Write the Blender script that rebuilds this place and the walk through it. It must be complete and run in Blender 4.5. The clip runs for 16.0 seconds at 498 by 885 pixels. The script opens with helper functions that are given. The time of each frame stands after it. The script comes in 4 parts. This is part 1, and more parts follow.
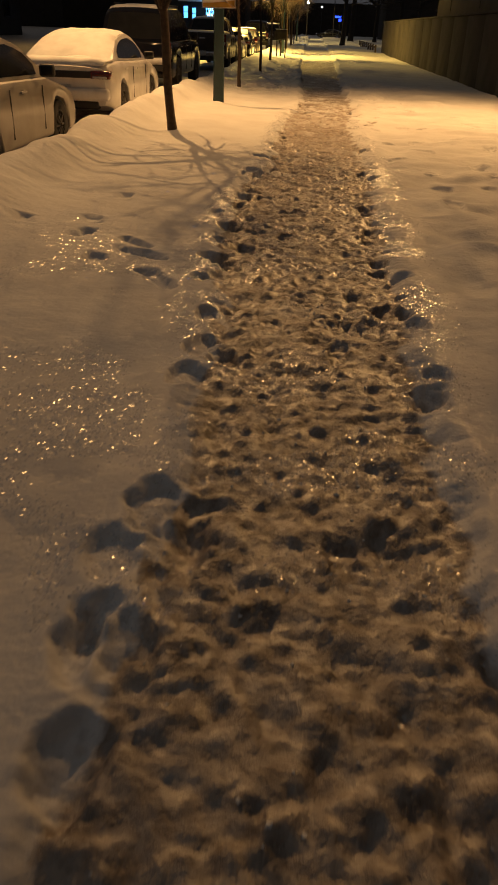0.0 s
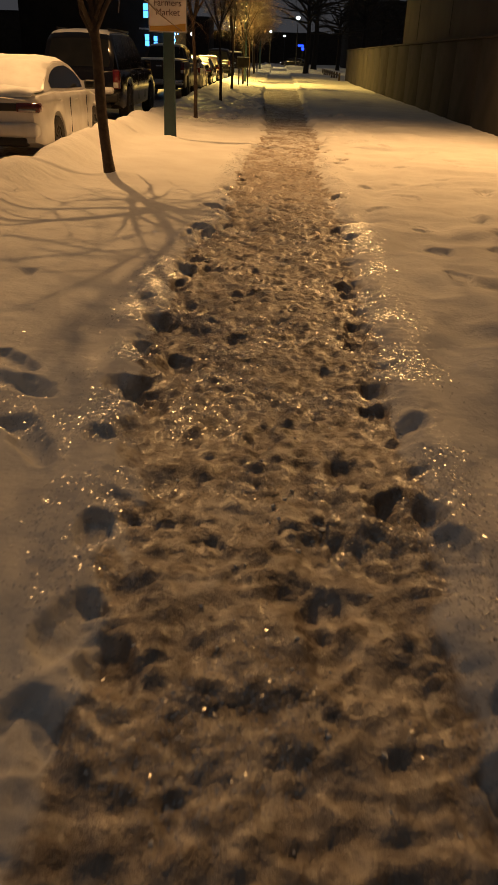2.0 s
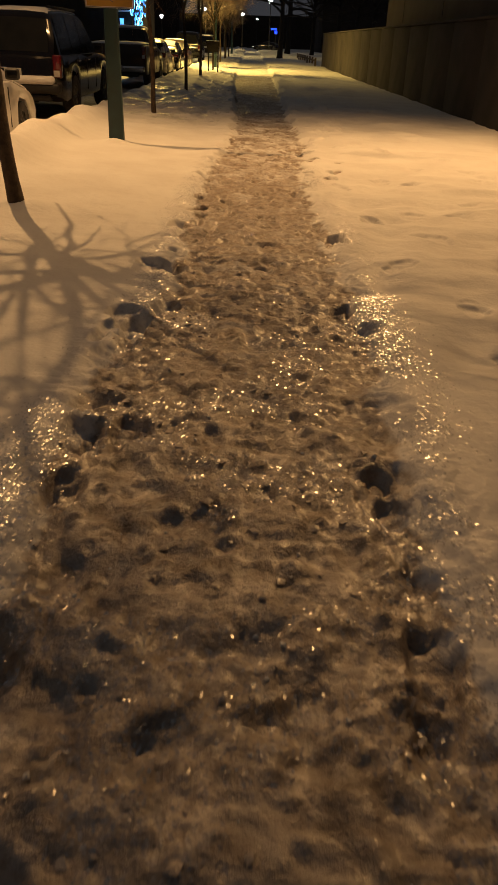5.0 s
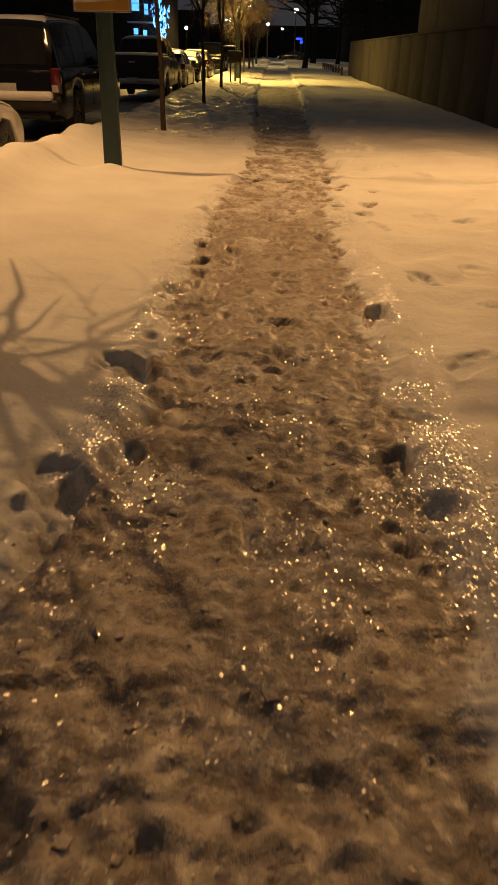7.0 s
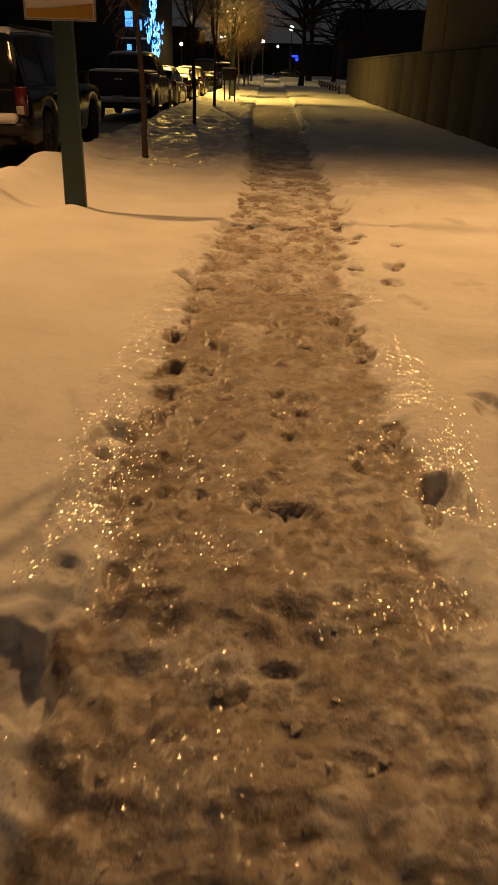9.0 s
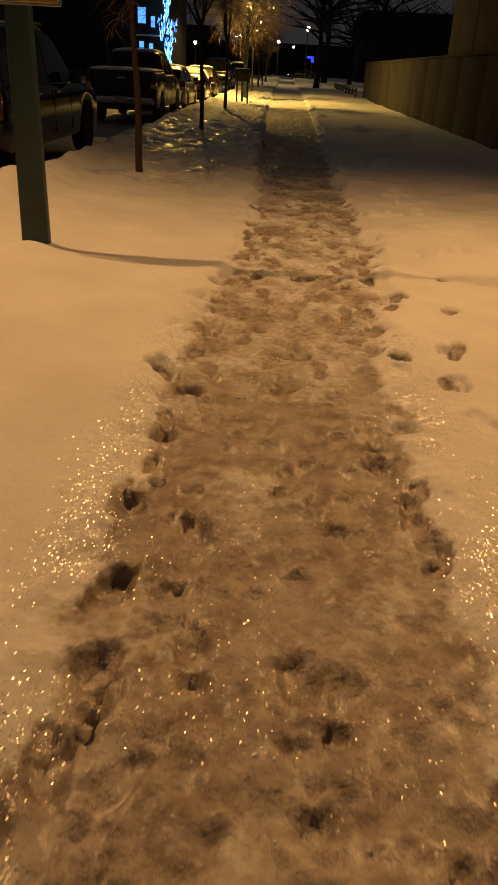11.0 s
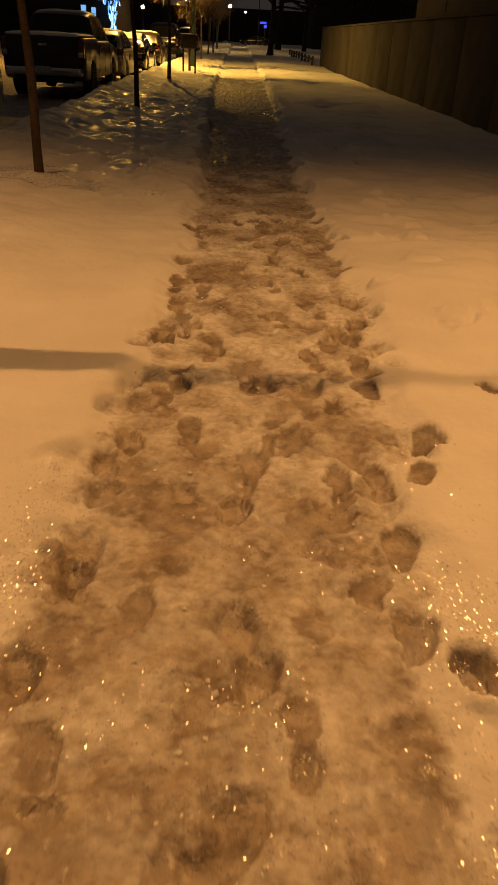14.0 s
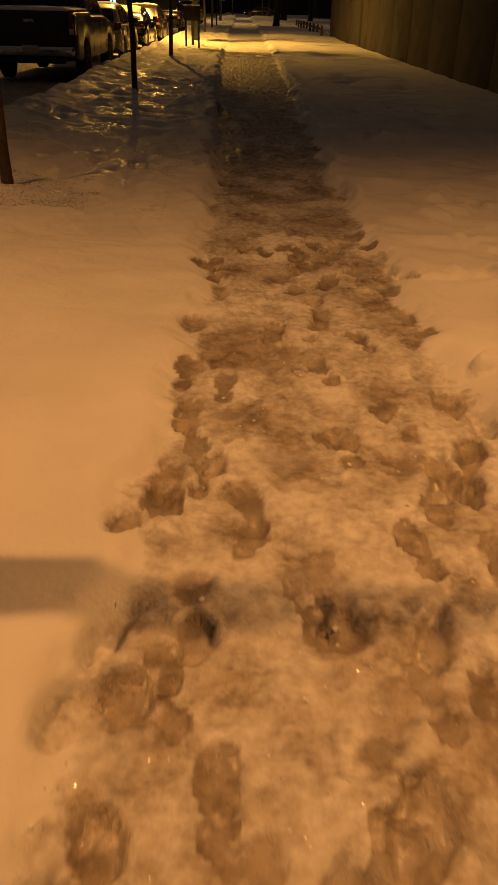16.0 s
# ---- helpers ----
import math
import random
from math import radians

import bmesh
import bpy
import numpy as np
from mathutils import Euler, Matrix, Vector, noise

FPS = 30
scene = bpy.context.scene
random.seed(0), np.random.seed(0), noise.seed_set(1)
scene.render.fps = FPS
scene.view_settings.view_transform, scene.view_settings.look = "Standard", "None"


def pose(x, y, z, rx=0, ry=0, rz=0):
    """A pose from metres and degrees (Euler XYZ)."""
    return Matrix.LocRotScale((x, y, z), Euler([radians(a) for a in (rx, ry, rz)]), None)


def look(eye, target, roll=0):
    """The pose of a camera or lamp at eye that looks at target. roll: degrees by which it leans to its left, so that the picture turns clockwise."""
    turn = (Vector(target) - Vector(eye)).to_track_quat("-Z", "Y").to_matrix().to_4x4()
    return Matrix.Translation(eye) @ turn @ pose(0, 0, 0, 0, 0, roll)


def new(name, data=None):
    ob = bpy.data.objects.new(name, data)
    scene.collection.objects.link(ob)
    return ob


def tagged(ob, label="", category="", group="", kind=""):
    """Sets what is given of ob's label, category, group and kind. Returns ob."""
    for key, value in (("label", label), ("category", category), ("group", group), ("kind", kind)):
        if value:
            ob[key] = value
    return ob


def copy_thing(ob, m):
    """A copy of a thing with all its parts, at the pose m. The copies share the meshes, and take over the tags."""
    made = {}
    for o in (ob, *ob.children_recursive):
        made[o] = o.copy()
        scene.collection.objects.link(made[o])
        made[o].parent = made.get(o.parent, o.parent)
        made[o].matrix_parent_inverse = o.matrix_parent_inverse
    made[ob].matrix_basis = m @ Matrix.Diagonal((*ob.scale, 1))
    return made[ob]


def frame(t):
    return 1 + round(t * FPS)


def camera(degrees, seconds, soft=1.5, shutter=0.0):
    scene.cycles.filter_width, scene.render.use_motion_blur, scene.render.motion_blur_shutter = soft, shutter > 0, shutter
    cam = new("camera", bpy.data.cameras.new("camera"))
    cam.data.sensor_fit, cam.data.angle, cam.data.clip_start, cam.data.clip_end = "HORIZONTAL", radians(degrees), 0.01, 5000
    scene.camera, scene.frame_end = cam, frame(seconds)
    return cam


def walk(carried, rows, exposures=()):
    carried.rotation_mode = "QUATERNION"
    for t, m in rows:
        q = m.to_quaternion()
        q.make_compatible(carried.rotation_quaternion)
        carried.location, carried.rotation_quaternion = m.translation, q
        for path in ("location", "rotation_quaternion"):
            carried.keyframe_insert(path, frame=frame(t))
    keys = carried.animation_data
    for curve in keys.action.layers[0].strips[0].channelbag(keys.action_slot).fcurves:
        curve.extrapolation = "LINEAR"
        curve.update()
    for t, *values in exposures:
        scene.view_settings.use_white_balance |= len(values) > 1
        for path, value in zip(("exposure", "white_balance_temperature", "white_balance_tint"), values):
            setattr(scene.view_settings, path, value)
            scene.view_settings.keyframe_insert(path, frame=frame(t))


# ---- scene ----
cam = camera(36.9, 16.0, soft=1.4, shutter=0.32)
PATH = [
    (0, (-0.035, -0.164, 1.558), (-0.14, 1.58, 0.584), 1.9),
    (0.5, (-0.034, 0.391, 1.549), (-0.105, 2.149, 0.598), 1.6),
    (1, (0.032, 0.951, 1.506), (-0.035, 2.717, 0.571), 1.2),
    (1.5, (0.037, 1.427, 1.5), (-0.011, 3.202, 0.58), 1.5),
    (2, (-0.003, 1.969, 1.52), (-0.036, 3.745, 0.601), 1.9),
    (2.5, (0.021, 2.492, 1.514), (-0.049, 4.262, 0.585), 2.0),
    (3, (-0.004, 3.019, 1.513), (-0.063, 4.786, 0.577), 1.8),
    (3.5, (0.022, 3.553, 1.482), (-0.025, 5.317, 0.541), 1.7),
    (4, (0.003, 4.039, 1.487), (0.014, 5.802, 0.543), 2.3),
    (4.2, (-0.007, 4.223, 1.509), (0.035, 5.984, 0.562), 2.5),
    (6.5, (0.08, 6.447, 1.496), (0.057, 8.212, 0.556), 1.1),
    (7, (0.105, 6.904, 1.479), (0.066, 8.674, 0.55), 1.2),
    (7.5, (0.139, 7.363, 1.507), (0.081, 9.143, 0.597), 0.7),
    (8, (0.078, 7.901, 1.497), (0.031, 9.679, 0.582), 1.1),
    (8.5, (0.093, 8.406, 1.491), (0.032, 10.186, 0.58), 1.0),
    (9, (0.058, 8.944, 1.498), (0.035, 10.731, 0.601), 1.7),
    (9.5, (0.053, 9.431, 1.479), (0.05, 11.227, 0.6), 2.1),
    (9.7, (0.053, 9.659, 1.486), (0.026, 11.456, 0.608), 2.1),
    (11.8, (0.018, 11.544, 1.532), (-0.014, 13.323, 0.618), 3.2),
    (12, (0.044, 11.723, 1.51), (0.012, 13.5, 0.593), 3.1),
    (12.5, (0.061, 12.195, 1.515), (0.069, 13.965, 0.586), 3.0),
    (13, (0.081, 12.638, 1.509), (0.147, 14.406, 0.575), 3.1),
    (13.5, (0.111, 13.13, 1.517), (0.183, 14.898, 0.585), 3.4),
    (14, (0.112, 13.634, 1.498), (0.178, 15.39, 0.542), 3.0),
    (14.5, (0.107, 14.108, 1.479), (0.143, 15.85, 0.497), 3.0),
    (15, (0.059, 14.533, 1.477), (0.092, 16.27, 0.487), 2.4),
    (15.5, (0.046, 14.977, 1.462), (0.075, 16.71, 0.465), 2.2),
    (16, (-0.014, 15.488, 1.448), (0.023, 17.215, 0.44), 1.4),
]
walk(cam, [(t, look(eye, target, roll)) for t, eye, target, roll in PATH],
     exposures=((0, 0.60, 6100, 8), (4, 0.30, 5800, 8), (8, 0.04, 6150, 10), (12.5, -0.43, 6800, 12), (16, -0.38, 8400, 28)))

# ---- light ----
SODIUM = (1.0, 0.51, 0.165)
world = bpy.data.worlds.new("night_sky")
scene.world = world
world.use_nodes = True
wn = world.node_tree.nodes
wl = world.node_tree.links
height = wn.new("ShaderNodeSeparateXYZ")
wl.new(wn.new("ShaderNodeTexCoord").outputs["Generated"], height.inputs[0])
clouds = wn.new("ShaderNodeValToRGB")
clouds.color_ramp.elements[0].position, clouds.color_ramp.elements[0].color = 0.0, (0.75, 0.70, 0.72, 1)
clouds.color_ramp.elements[1].position, clouds.color_ramp.elements[1].color = 0.75, (0.98, 0.88, 0.80, 1)
wl.new(height.outputs["Z"], clouds.inputs[0])
wl.new(clouds.outputs[0], wn["Background"].inputs["Color"])
wn["Background"].inputs["Strength"].default_value = 0.040


def street_light(x, y, z, watts, tone, name, radius=0.055, cone=156, edge=0.5, back=0):
    lamp = bpy.data.lights.new(name, "SPOT")
    lamp.energy, lamp.color, lamp.shadow_soft_size = watts, tone, radius
    lamp.spot_size, lamp.spot_blend = radians(cone), edge
    ob = new(name, lamp)
    ob.matrix_basis = pose(x, y, z, -back)
    return ob


LAMP_X, LAMP_Z, LAMP_2_Y = -4.75, 7.8, 53.0
street_light(LAMP_X, 17.3, LAMP_Z, 2150, SODIUM, "sodium_light", cone=146, edge=0.95, back=20)
WALL_LAMP = (4.3, 17.4, 6.0)
street_light(*WALL_LAMP, 1600, SODIUM, "sodium_light", cone=162, edge=1.0, back=21)
street_light(LAMP_X, LAMP_2_Y, LAMP_Z, 11500, (1.0, 0.60, 0.12), "sodium_light", cone=168, edge=1.0)
street_light(LAMP_X, 97.0, LAMP_Z, 2400, (1.0, 0.66, 0.20), "sodium_light")
street_light(LAMP_X, 137.0, LAMP_Z, 2400, (1.0, 0.66, 0.20), "sodium_light")


# ---- materials ----
def material(name, base, rough=0.6, metal=0.0, tint=None, scale=8.0, bump=0.0, bump_scale=60.0, coat=0.0, vary=0.0, spec=0.5):
    m = bpy.data.materials.new(name)
    m.use_nodes = True
    n, l = m.node_tree.nodes, m.node_tree.links
    b = n["Principled BSDF"]
    b.inputs["Roughness"].default_value, b.inputs["Metallic"].default_value = rough, metal
    b.inputs["Coat Weight"].default_value, b.inputs["Coat Roughness"].default_value = coat, 0.15
    b.inputs["Specular IOR Level"].default_value = spec
    co = n.new("ShaderNodeTexCoord")
    big = n.new("ShaderNodeTexNoise")
    big.inputs["Scale"].default_value, big.inputs["Detail"].default_value = scale, 6
    l.new(co.outputs["Object"], big.inputs["Vector"])
    ramp = n.new("ShaderNodeMapRange")
    ramp.inputs[1].default_value, ramp.inputs[2].default_value = 0.35, 0.68
    l.new(big.outputs["Fac"], ramp.inputs[0])
    mix = n.new("ShaderNodeMix")
    mix.data_type = "RGBA"
    mix.inputs[6].default_value = (*base, 1)
    mix.inputs[7].default_value = (*(tint or [c * 0.7 for c in base]), 1)
    l.new(ramp.outputs[0], mix.inputs[0])
    out = mix.outputs[2]
    if vary:
        info = n.new("ShaderNodeObjectInfo")
        hsv = n.new("ShaderNodeHueSaturation")
        mr = n.new("ShaderNodeMapRange")
        mr.inputs[3].default_value, mr.inputs[4].default_value = 1 - vary, 1 + vary
        l.new(info.outputs["Random"], mr.inputs[0])
        l.new(mr.outputs[0], hsv.inputs["Value"])
        l.new(out, hsv.inputs["Color"])
        out = hsv.outputs[0]
    l.new(out, b.inputs["Base Color"])
    if bump:
        fine = n.new("ShaderNodeTexNoise")
        fine.inputs["Scale"].default_value, fine.inputs["Detail"].default_value = bump_scale, 5
        l.new(co.outputs["Object"], fine.inputs["Vector"])
        bp = n.new("ShaderNodeBump")
        bp.inputs["Strength"].default_value, bp.inputs["Distance"].default_value = bump, 0.01
        l.new(fine.outputs["Fac"], bp.inputs["Height"])
        l.new(bp.outputs[0], b.inputs["Normal"])
    return m


def glow(name, tone, strength):
    m = bpy.data.materials.new(name)
    m.use_nodes = True
    b = m.node_tree.nodes["Principled BSDF"]
    b.inputs["Base Color"].default_value = (*tone, 1)
    b.inputs["Emission Color"].default_value = (*tone, 1)
    b.inputs["Emission Strength"].default_value = strength
    return m


def snow_ground_material():
    """Snow with a crust; the attribute packed tells where feet have pressed it to dirty slush, with shade painted into
    its near stretch, glaze where ice lies on it.
    """
    m = bpy.data.materials.new("trodden_snow")
    m.use_nodes = True
    n, l = m.node_tree.nodes, m.node_tree.links
    b = n["Principled BSDF"]
    co = n.new("ShaderNodeTexCoord").outputs["Object"]

    def tex(scale, detail=4, rough=0.55):
        t = n.new("ShaderNodeTexNoise")
        t.inputs["Scale"].default_value, t.inputs["Detail"].default_value, t.inputs["Roughness"].default_value = scale, detail, rough
        l.new(co, t.inputs["Vector"])
        return t.outputs["Fac"]

    def remap(v, a, c, lo, hi):
        r = n.new("ShaderNodeMapRange")
        for i, q in enumerate((a, c, lo, hi)):
            r.inputs[1 + i].default_value = q
        l.new(v, r.inputs[0])
        return r.outputs[0]

    def op(kind, a, c):
        q = n.new("ShaderNodeMath")
        q.operation, q.use_clamp = kind, True
        for i, v in enumerate((a, c)):
            if isinstance(v, float):
                q.inputs[i].default_value = v
            else:
                l.new(v, q.inputs[i])
        return q.outputs[0]

    def blend(f, a, c):
        q = n.new("ShaderNodeMix")
        q.data_type = "RGBA"
        l.new(f, q.inputs[0])
        for i, v in ((6, a), (7, c)):
            if isinstance(v, tuple):
                q.inputs[i].default_value = (*v, 1)
            else:
                l.new(v, q.inputs[i])
        return q.outputs[2]

    at = n.new("ShaderNodeAttribute")
    at.attribute_name = "packed"
    gl = n.new("ShaderNodeAttribute")
    gl.attribute_name = "glaze"
    packed, glaze = at.outputs["Fac"], gl.outputs["Fac"]
    snow = blend(remap(tex(1.3), 0.3, 0.7, 0, 1), (0.80, 0.79, 0.77), (0.70, 0.68, 0.66))
    slush = blend(remap(tex(9.0, 6), 0.36, 0.62, 0, 1), (0.165, 0.115, 0.077), (0.43, 0.36, 0.29))
    grit = blend(remap(tex(55.0, 5), 0.56, 0.8, 0, 1), slush, (0.19, 0.14, 0.10))
    ragged = op("ADD", packed, remap(tex(24.0, 5), 0.2, 0.8, -0.30, 0.30))
    dirt_and_shade = op("MULTIPLY", remap(ragged, 0.22, 0.80, 0, 1), remap(tex(4.5, 6), 0.26, 0.56, 0.62, 1.1))
    mud = blend(remap(ragged, 1.0, 1.4, 0, 0.85), grit, (0.12, 0.082, 0.055))
    l.new(blend(dirt_and_shade, snow, mud), b.inputs["Base Color"])
    wet = op("MULTIPLY", packed, remap(tex(14.0, 4), 0.45, 0.62, 0.0, 1.0))
    shine = op("MAXIMUM", op("MULTIPLY", wet, 0.9), op("MULTIPLY", glaze, 0.14))
    l.new(op("SUBTRACT", remap(packed, 0, 1, 0.8, 0.56), op("MULTIPLY", shine, 0.14)), b.inputs["Roughness"])
    l.new(remap(packed, 0, 1, 0.15, 1.0), b.inputs["Specular IOR Level"])
    b.inputs["Coat IOR"].default_value = 1.95
    l.new(remap(shine, 0, 1, 0.03, 0.75), b.inputs["Coat Weight"])
    l.new(remap(glaze, 0, 1, 0.36, 0.20), b.inputs["Coat Roughness"])
    lump, crumb = tex(42.0, 5, 0.6), tex(120.0, 2)
    along = n.new("ShaderNodeMapping")
    along.inputs["Scale"].default_value = (0.6, 1.0, 1.0)
    l.new(co, along.inputs["Vector"])
    rip = n.new("ShaderNodeTexNoise")
    rip.inputs["Scale"].default_value, rip.inputs["Detail"].default_value = 150.0, 2.0
    l.new(along.outputs[0], rip.inputs["Vector"])
    ripple = rip.outputs["Fac"]

    def bump(h, strength, dist, before=None):
        q = n.new("ShaderNodeBump")
        q.inputs["Distance"].default_value = dist
        if isinstance(strength, float):
            q.inputs["Strength"].default_value = strength
        else:
            l.new(strength, q.inputs["Strength"])
        l.new(h, q.inputs["Height"])
        if before:
            l.new(before, q.inputs["Normal"])
        return q.outputs[0]

    n0 = bump(tex(7.0, 3), 0.35, 0.05)
    n1 = bump(lump, remap(packed, 0, 1, 0.25, 0.72), 0.018, n0)
    n2 = bump(crumb, remap(packed, 0, 1, 0.15, 0.4), 0.004, n1)
    l.new(n2, b.inputs["Normal"])
    calm = remap(glaze, 1, 2, 1.0, 0.14)
    l.new(bump(ripple, calm, 0.0026, bump(tex(15.0, 1), calm, 0.008)), b.inputs["Coat Normal"])
    return m


def clear_ice_material():
    m = bpy.data.materials.new("clear_ice")
    m.use_nodes = True
    n, l = m.node_tree.nodes, m.node_tree.links
    n.remove(n["Principled BSDF"])
    gloss, clear, mix = n.new("ShaderNodeBsdfGlossy"), n.new("ShaderNodeBsdfTransparent"), n.new("ShaderNodeMixShader")
    gloss.inputs["Roughness"].default_value = 0.27
    mix.inputs[0].default_value = 0.24
    l.new(clear.outputs[0], mix.inputs[1])
    l.new(gloss.outputs[0], mix.inputs[2])
    l.new(mix.outputs[0], n["Material Output"].inputs["Surface"])
    return m


GRAIN = clear_ice_material()
SNOW_GROUND = snow_ground_material()
SNOW = material("fresh_snow", (0.80, 0.79, 0.77), 0.6, tint=(0.70, 0.69, 0.67), scale=5, bump=0.25, bump_scale=35)
ICE = material("dirty_ice", (0.55, 0.49, 0.42), 0.4, tint=(0.38, 0.31, 0.25), scale=14, bump=0.4, bump_scale=90, coat=0.5)
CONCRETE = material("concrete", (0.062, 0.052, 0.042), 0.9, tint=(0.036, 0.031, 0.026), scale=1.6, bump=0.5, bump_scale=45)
RENDERED = material("rendered_wall", (0.10, 0.086, 0.066), 0.9, tint=(0.065, 0.056, 0.044), scale=0.9, bump=0.4, bump_scale=30)
BRICK = material("dark_brick", (0.034, 0.026, 0.021), 0.95, tint=(0.020, 0.016, 0.013), scale=1.2, bump=0.6, bump_scale=20)
BARK = material("bark", (0.075, 0.048, 0.03), 0.85, tint=(0.035, 0.024, 0.016), scale=18, bump=0.9, bump_scale=70)
OLD_BARK = material("old_dark_bark", (0.030, 0.024, 0.019), 0.9, tint=(0.016, 0.013, 0.011), scale=9, bump=0.8, bump_scale=40)
TWIG = material("icy_twig", (0.20, 0.13, 0.075), 0.4, tint=(0.10, 0.065, 0.04), scale=12, coat=0.5)
GREEN = material("green_pole_paint", (0.005, 0.036, 0.046), 0.5, tint=(0.004, 0.026, 0.034), scale=6, bump=0.15, bump_scale=90)
METAL = material("grey_metal", (0.30, 0.30, 0.31), 0.45, 0.8, scale=10, bump=0.1)
CHROME = material("chrome", (0.6, 0.6, 0.6), 0.18, 1.0, scale=10)
RUBBER = material("tyre_rubber", (0.022, 0.021, 0.02), 0.8, tint=(0.05, 0.047, 0.045), scale=12, bump=0.4)
RIM = material("wheel_rim", (0.10, 0.097, 0.093), 0.45, 0.6, scale=12)
GLASS = material("dark_car_glass", (0.012, 0.013, 0.014), 0.08, scale=3, tint=(0.02, 0.02, 0.02), spec=0.25)
TRIM = material("black_trim", (0.018, 0.017, 0.017), 0.55, scale=10)
RED = material("red_tail_lamp", (0.11, 0.005, 0.004), 0.2, scale=10, coat=0.6)
CLEAR = material("clear_lamp", (0.55, 0.52, 0.48), 0.2, scale=10, coat=0.6)
PLATE = material("number_plate", (0.55, 0.55, 0.53), 0.5, tint=(0.4, 0.4, 0.4), scale=30)
WHITE_PAINT = material("white_car_paint", (0.72, 0.71, 0.69), 0.35, tint=(0.55, 0.52, 0.48), scale=3, coat=0.5)
SILVER_PAINT = material("silver_car_paint", (0.42, 0.40, 0.37), 0.38, 0.25, tint=(0.33, 0.30, 0.26), scale=3, coat=0.5)
BLACK_PAINT = material("black_car_paint", (0.005, 0.0038, 0.0034), 0.13, tint=(0.008, 0.006, 0.005), scale=3, coat=0.0, spec=0.5)
BROWN_PAINT = material("brown_car_paint", (0.020, 0.012, 0.008), 0.3, tint=(0.030, 0.019, 0.013), scale=3, coat=0.0, spec=0.4)
TAN_PAINT = material("tan_car_paint", (0.40, 0.36, 0.30), 0.4, tint=(0.25, 0.22, 0.19), scale=3, coat=0.4)
SIGN_WHITE = material("sign_white", (0.62, 0.56, 0.54), 0.5, tint=(0.54, 0.48, 0.46), scale=4)
SIGN_GOLD = material("sign_gold", (0.42, 0.24, 0.03), 0.5, tint=(0.33, 0.18, 0.025), scale=4)
INK = material("sign_ink", (0.10, 0.045, 0.04), 0.6, scale=20)
WINDOW = material("dark_window", (0.012, 0.012, 0.013), 0.3, scale=2, tint=(0.008, 0.008, 0.009), spec=0.15)
TIMBER = material("weathered_timber", (0.12, 0.085, 0.06), 0.85, tint=(0.07, 0.05, 0.035), scale=14, bump=0.6)
CYAN = glow("cyan_lights", (0.12, 0.42, 1.0), 1.6)
CYAN_HOT = glow("cyan_white_lights", (0.35, 0.72, 1.0), 3.0)
BLUE = glow("blue_sign_glow", (0.02, 0.05, 1.0), 2.5)
COLD = glow("cold_white_lamp", (1.0, 0.9, 0.75), 14.0)
HEAD = glow("headlamp_glow", (1.0, 0.9, 0.75), 5.0)
WARM = glow("sodium_lens", SODIUM, 8.0)


# ---- mesh helpers ----
def shape(name, verts, faces, mat, smooth=35):
    me = bpy.data.meshes.new(name)
    me.from_pydata([tuple(v) for v in verts], [], faces)
    me.materials.append(mat)
    if smooth:
        me.shade_smooth()
        me.set_sharp_from_angle(angle=radians(smooth))
    me.update()
    return me


def part(name, me, parent=None, label="", at=None):
    ob = new(name, me)
    if parent:
        ob.parent = parent
    if at is not None:
        ob.matrix_basis = at
    return tagged(ob, label)


def rounded(name, size, mat, bevel=0.02, centre=(0, 0, 0), seg=2, squeeze=None):
    bm = bmesh.new()
    bmesh.ops.create_cube(bm, size=1.0)
    for v in bm.verts:
        v.co = Vector((v.co.x * size[0], v.co.y * size[1], v.co.z * size[2]))
        if squeeze:
            v.co = squeeze(v.co)
    if bevel:
        bmesh.ops.bevel(bm, geom=bm.edges[:], offset=bevel, segments=seg, affect="EDGES", profile=0.5, clamp_overlap=True)
    bmesh.ops.translate(bm, verts=bm.verts, vec=centre)
    me = bpy.data.meshes.new(name)
    bm.to_mesh(me)
    bm.free()
    me.materials.append(mat)
    me.shade_smooth()
    me.set_sharp_from_angle(angle=radians(50))
    return me


def tube(verts, faces, pts, radii, sides=6):
    """Adds a tapering tube along pts to the lists verts and faces."""
    start = len(verts)
    for i, p in enumerate(pts):
        d = (pts[min(i + 1, len(pts) - 1)] - pts[max(i - 1, 0)]).normalized()
        a = d.orthogonal().normalized()
        c = d.cross(a)
        for k in range(sides):
            t = 2 * math.pi * k / sides
            verts.append(p + radii[i] * (math.cos(t) * a + math.sin(t) * c))
    for i in range(len(pts) - 1):
        for k in range(sides):
            q = start + i * sides
            faces.append((q + k, q + (k + 1) % sides, q + sides + (k + 1) % sides, q + sides + k))
    faces.append(tuple(start + k for k in range(sides))[::-1])
    faces.append(tuple(start + (len(pts) - 1) * sides + k for k in range(sides)))


def lathe(name, profile, mat, n=28):
    """Turns (radius, x) pairs round the x axis."""
    v, f = [], []
    for k in range(n):
        t = 2 * math.pi * k / n
        v += [(x, r * math.cos(t), r * math.sin(t)) for r, x in profile]
    m = len(profile)
    for k in range(n):
        for i in range(m - 1):
            a, c = k * m + i, (k + 1) % n * m + i
            f.append((a, a + 1, c + 1, c))
    return shape(name, v, f, mat, 40)


def lattice(x, y, seed):
    """Repeatable random numbers at whole-numbered places."""
    h = (x.astype(np.int64) * 374761393 + y.astype(np.int64) * 668265263 + seed * 974634777) & 0x7FFFFFFF
    h = ((h ^ (h >> 13)) * 1274126177) & 0x7FFFFFFF
    h = h ^ (h >> 16)
    return (h & 0xFFFF) / 65535.0


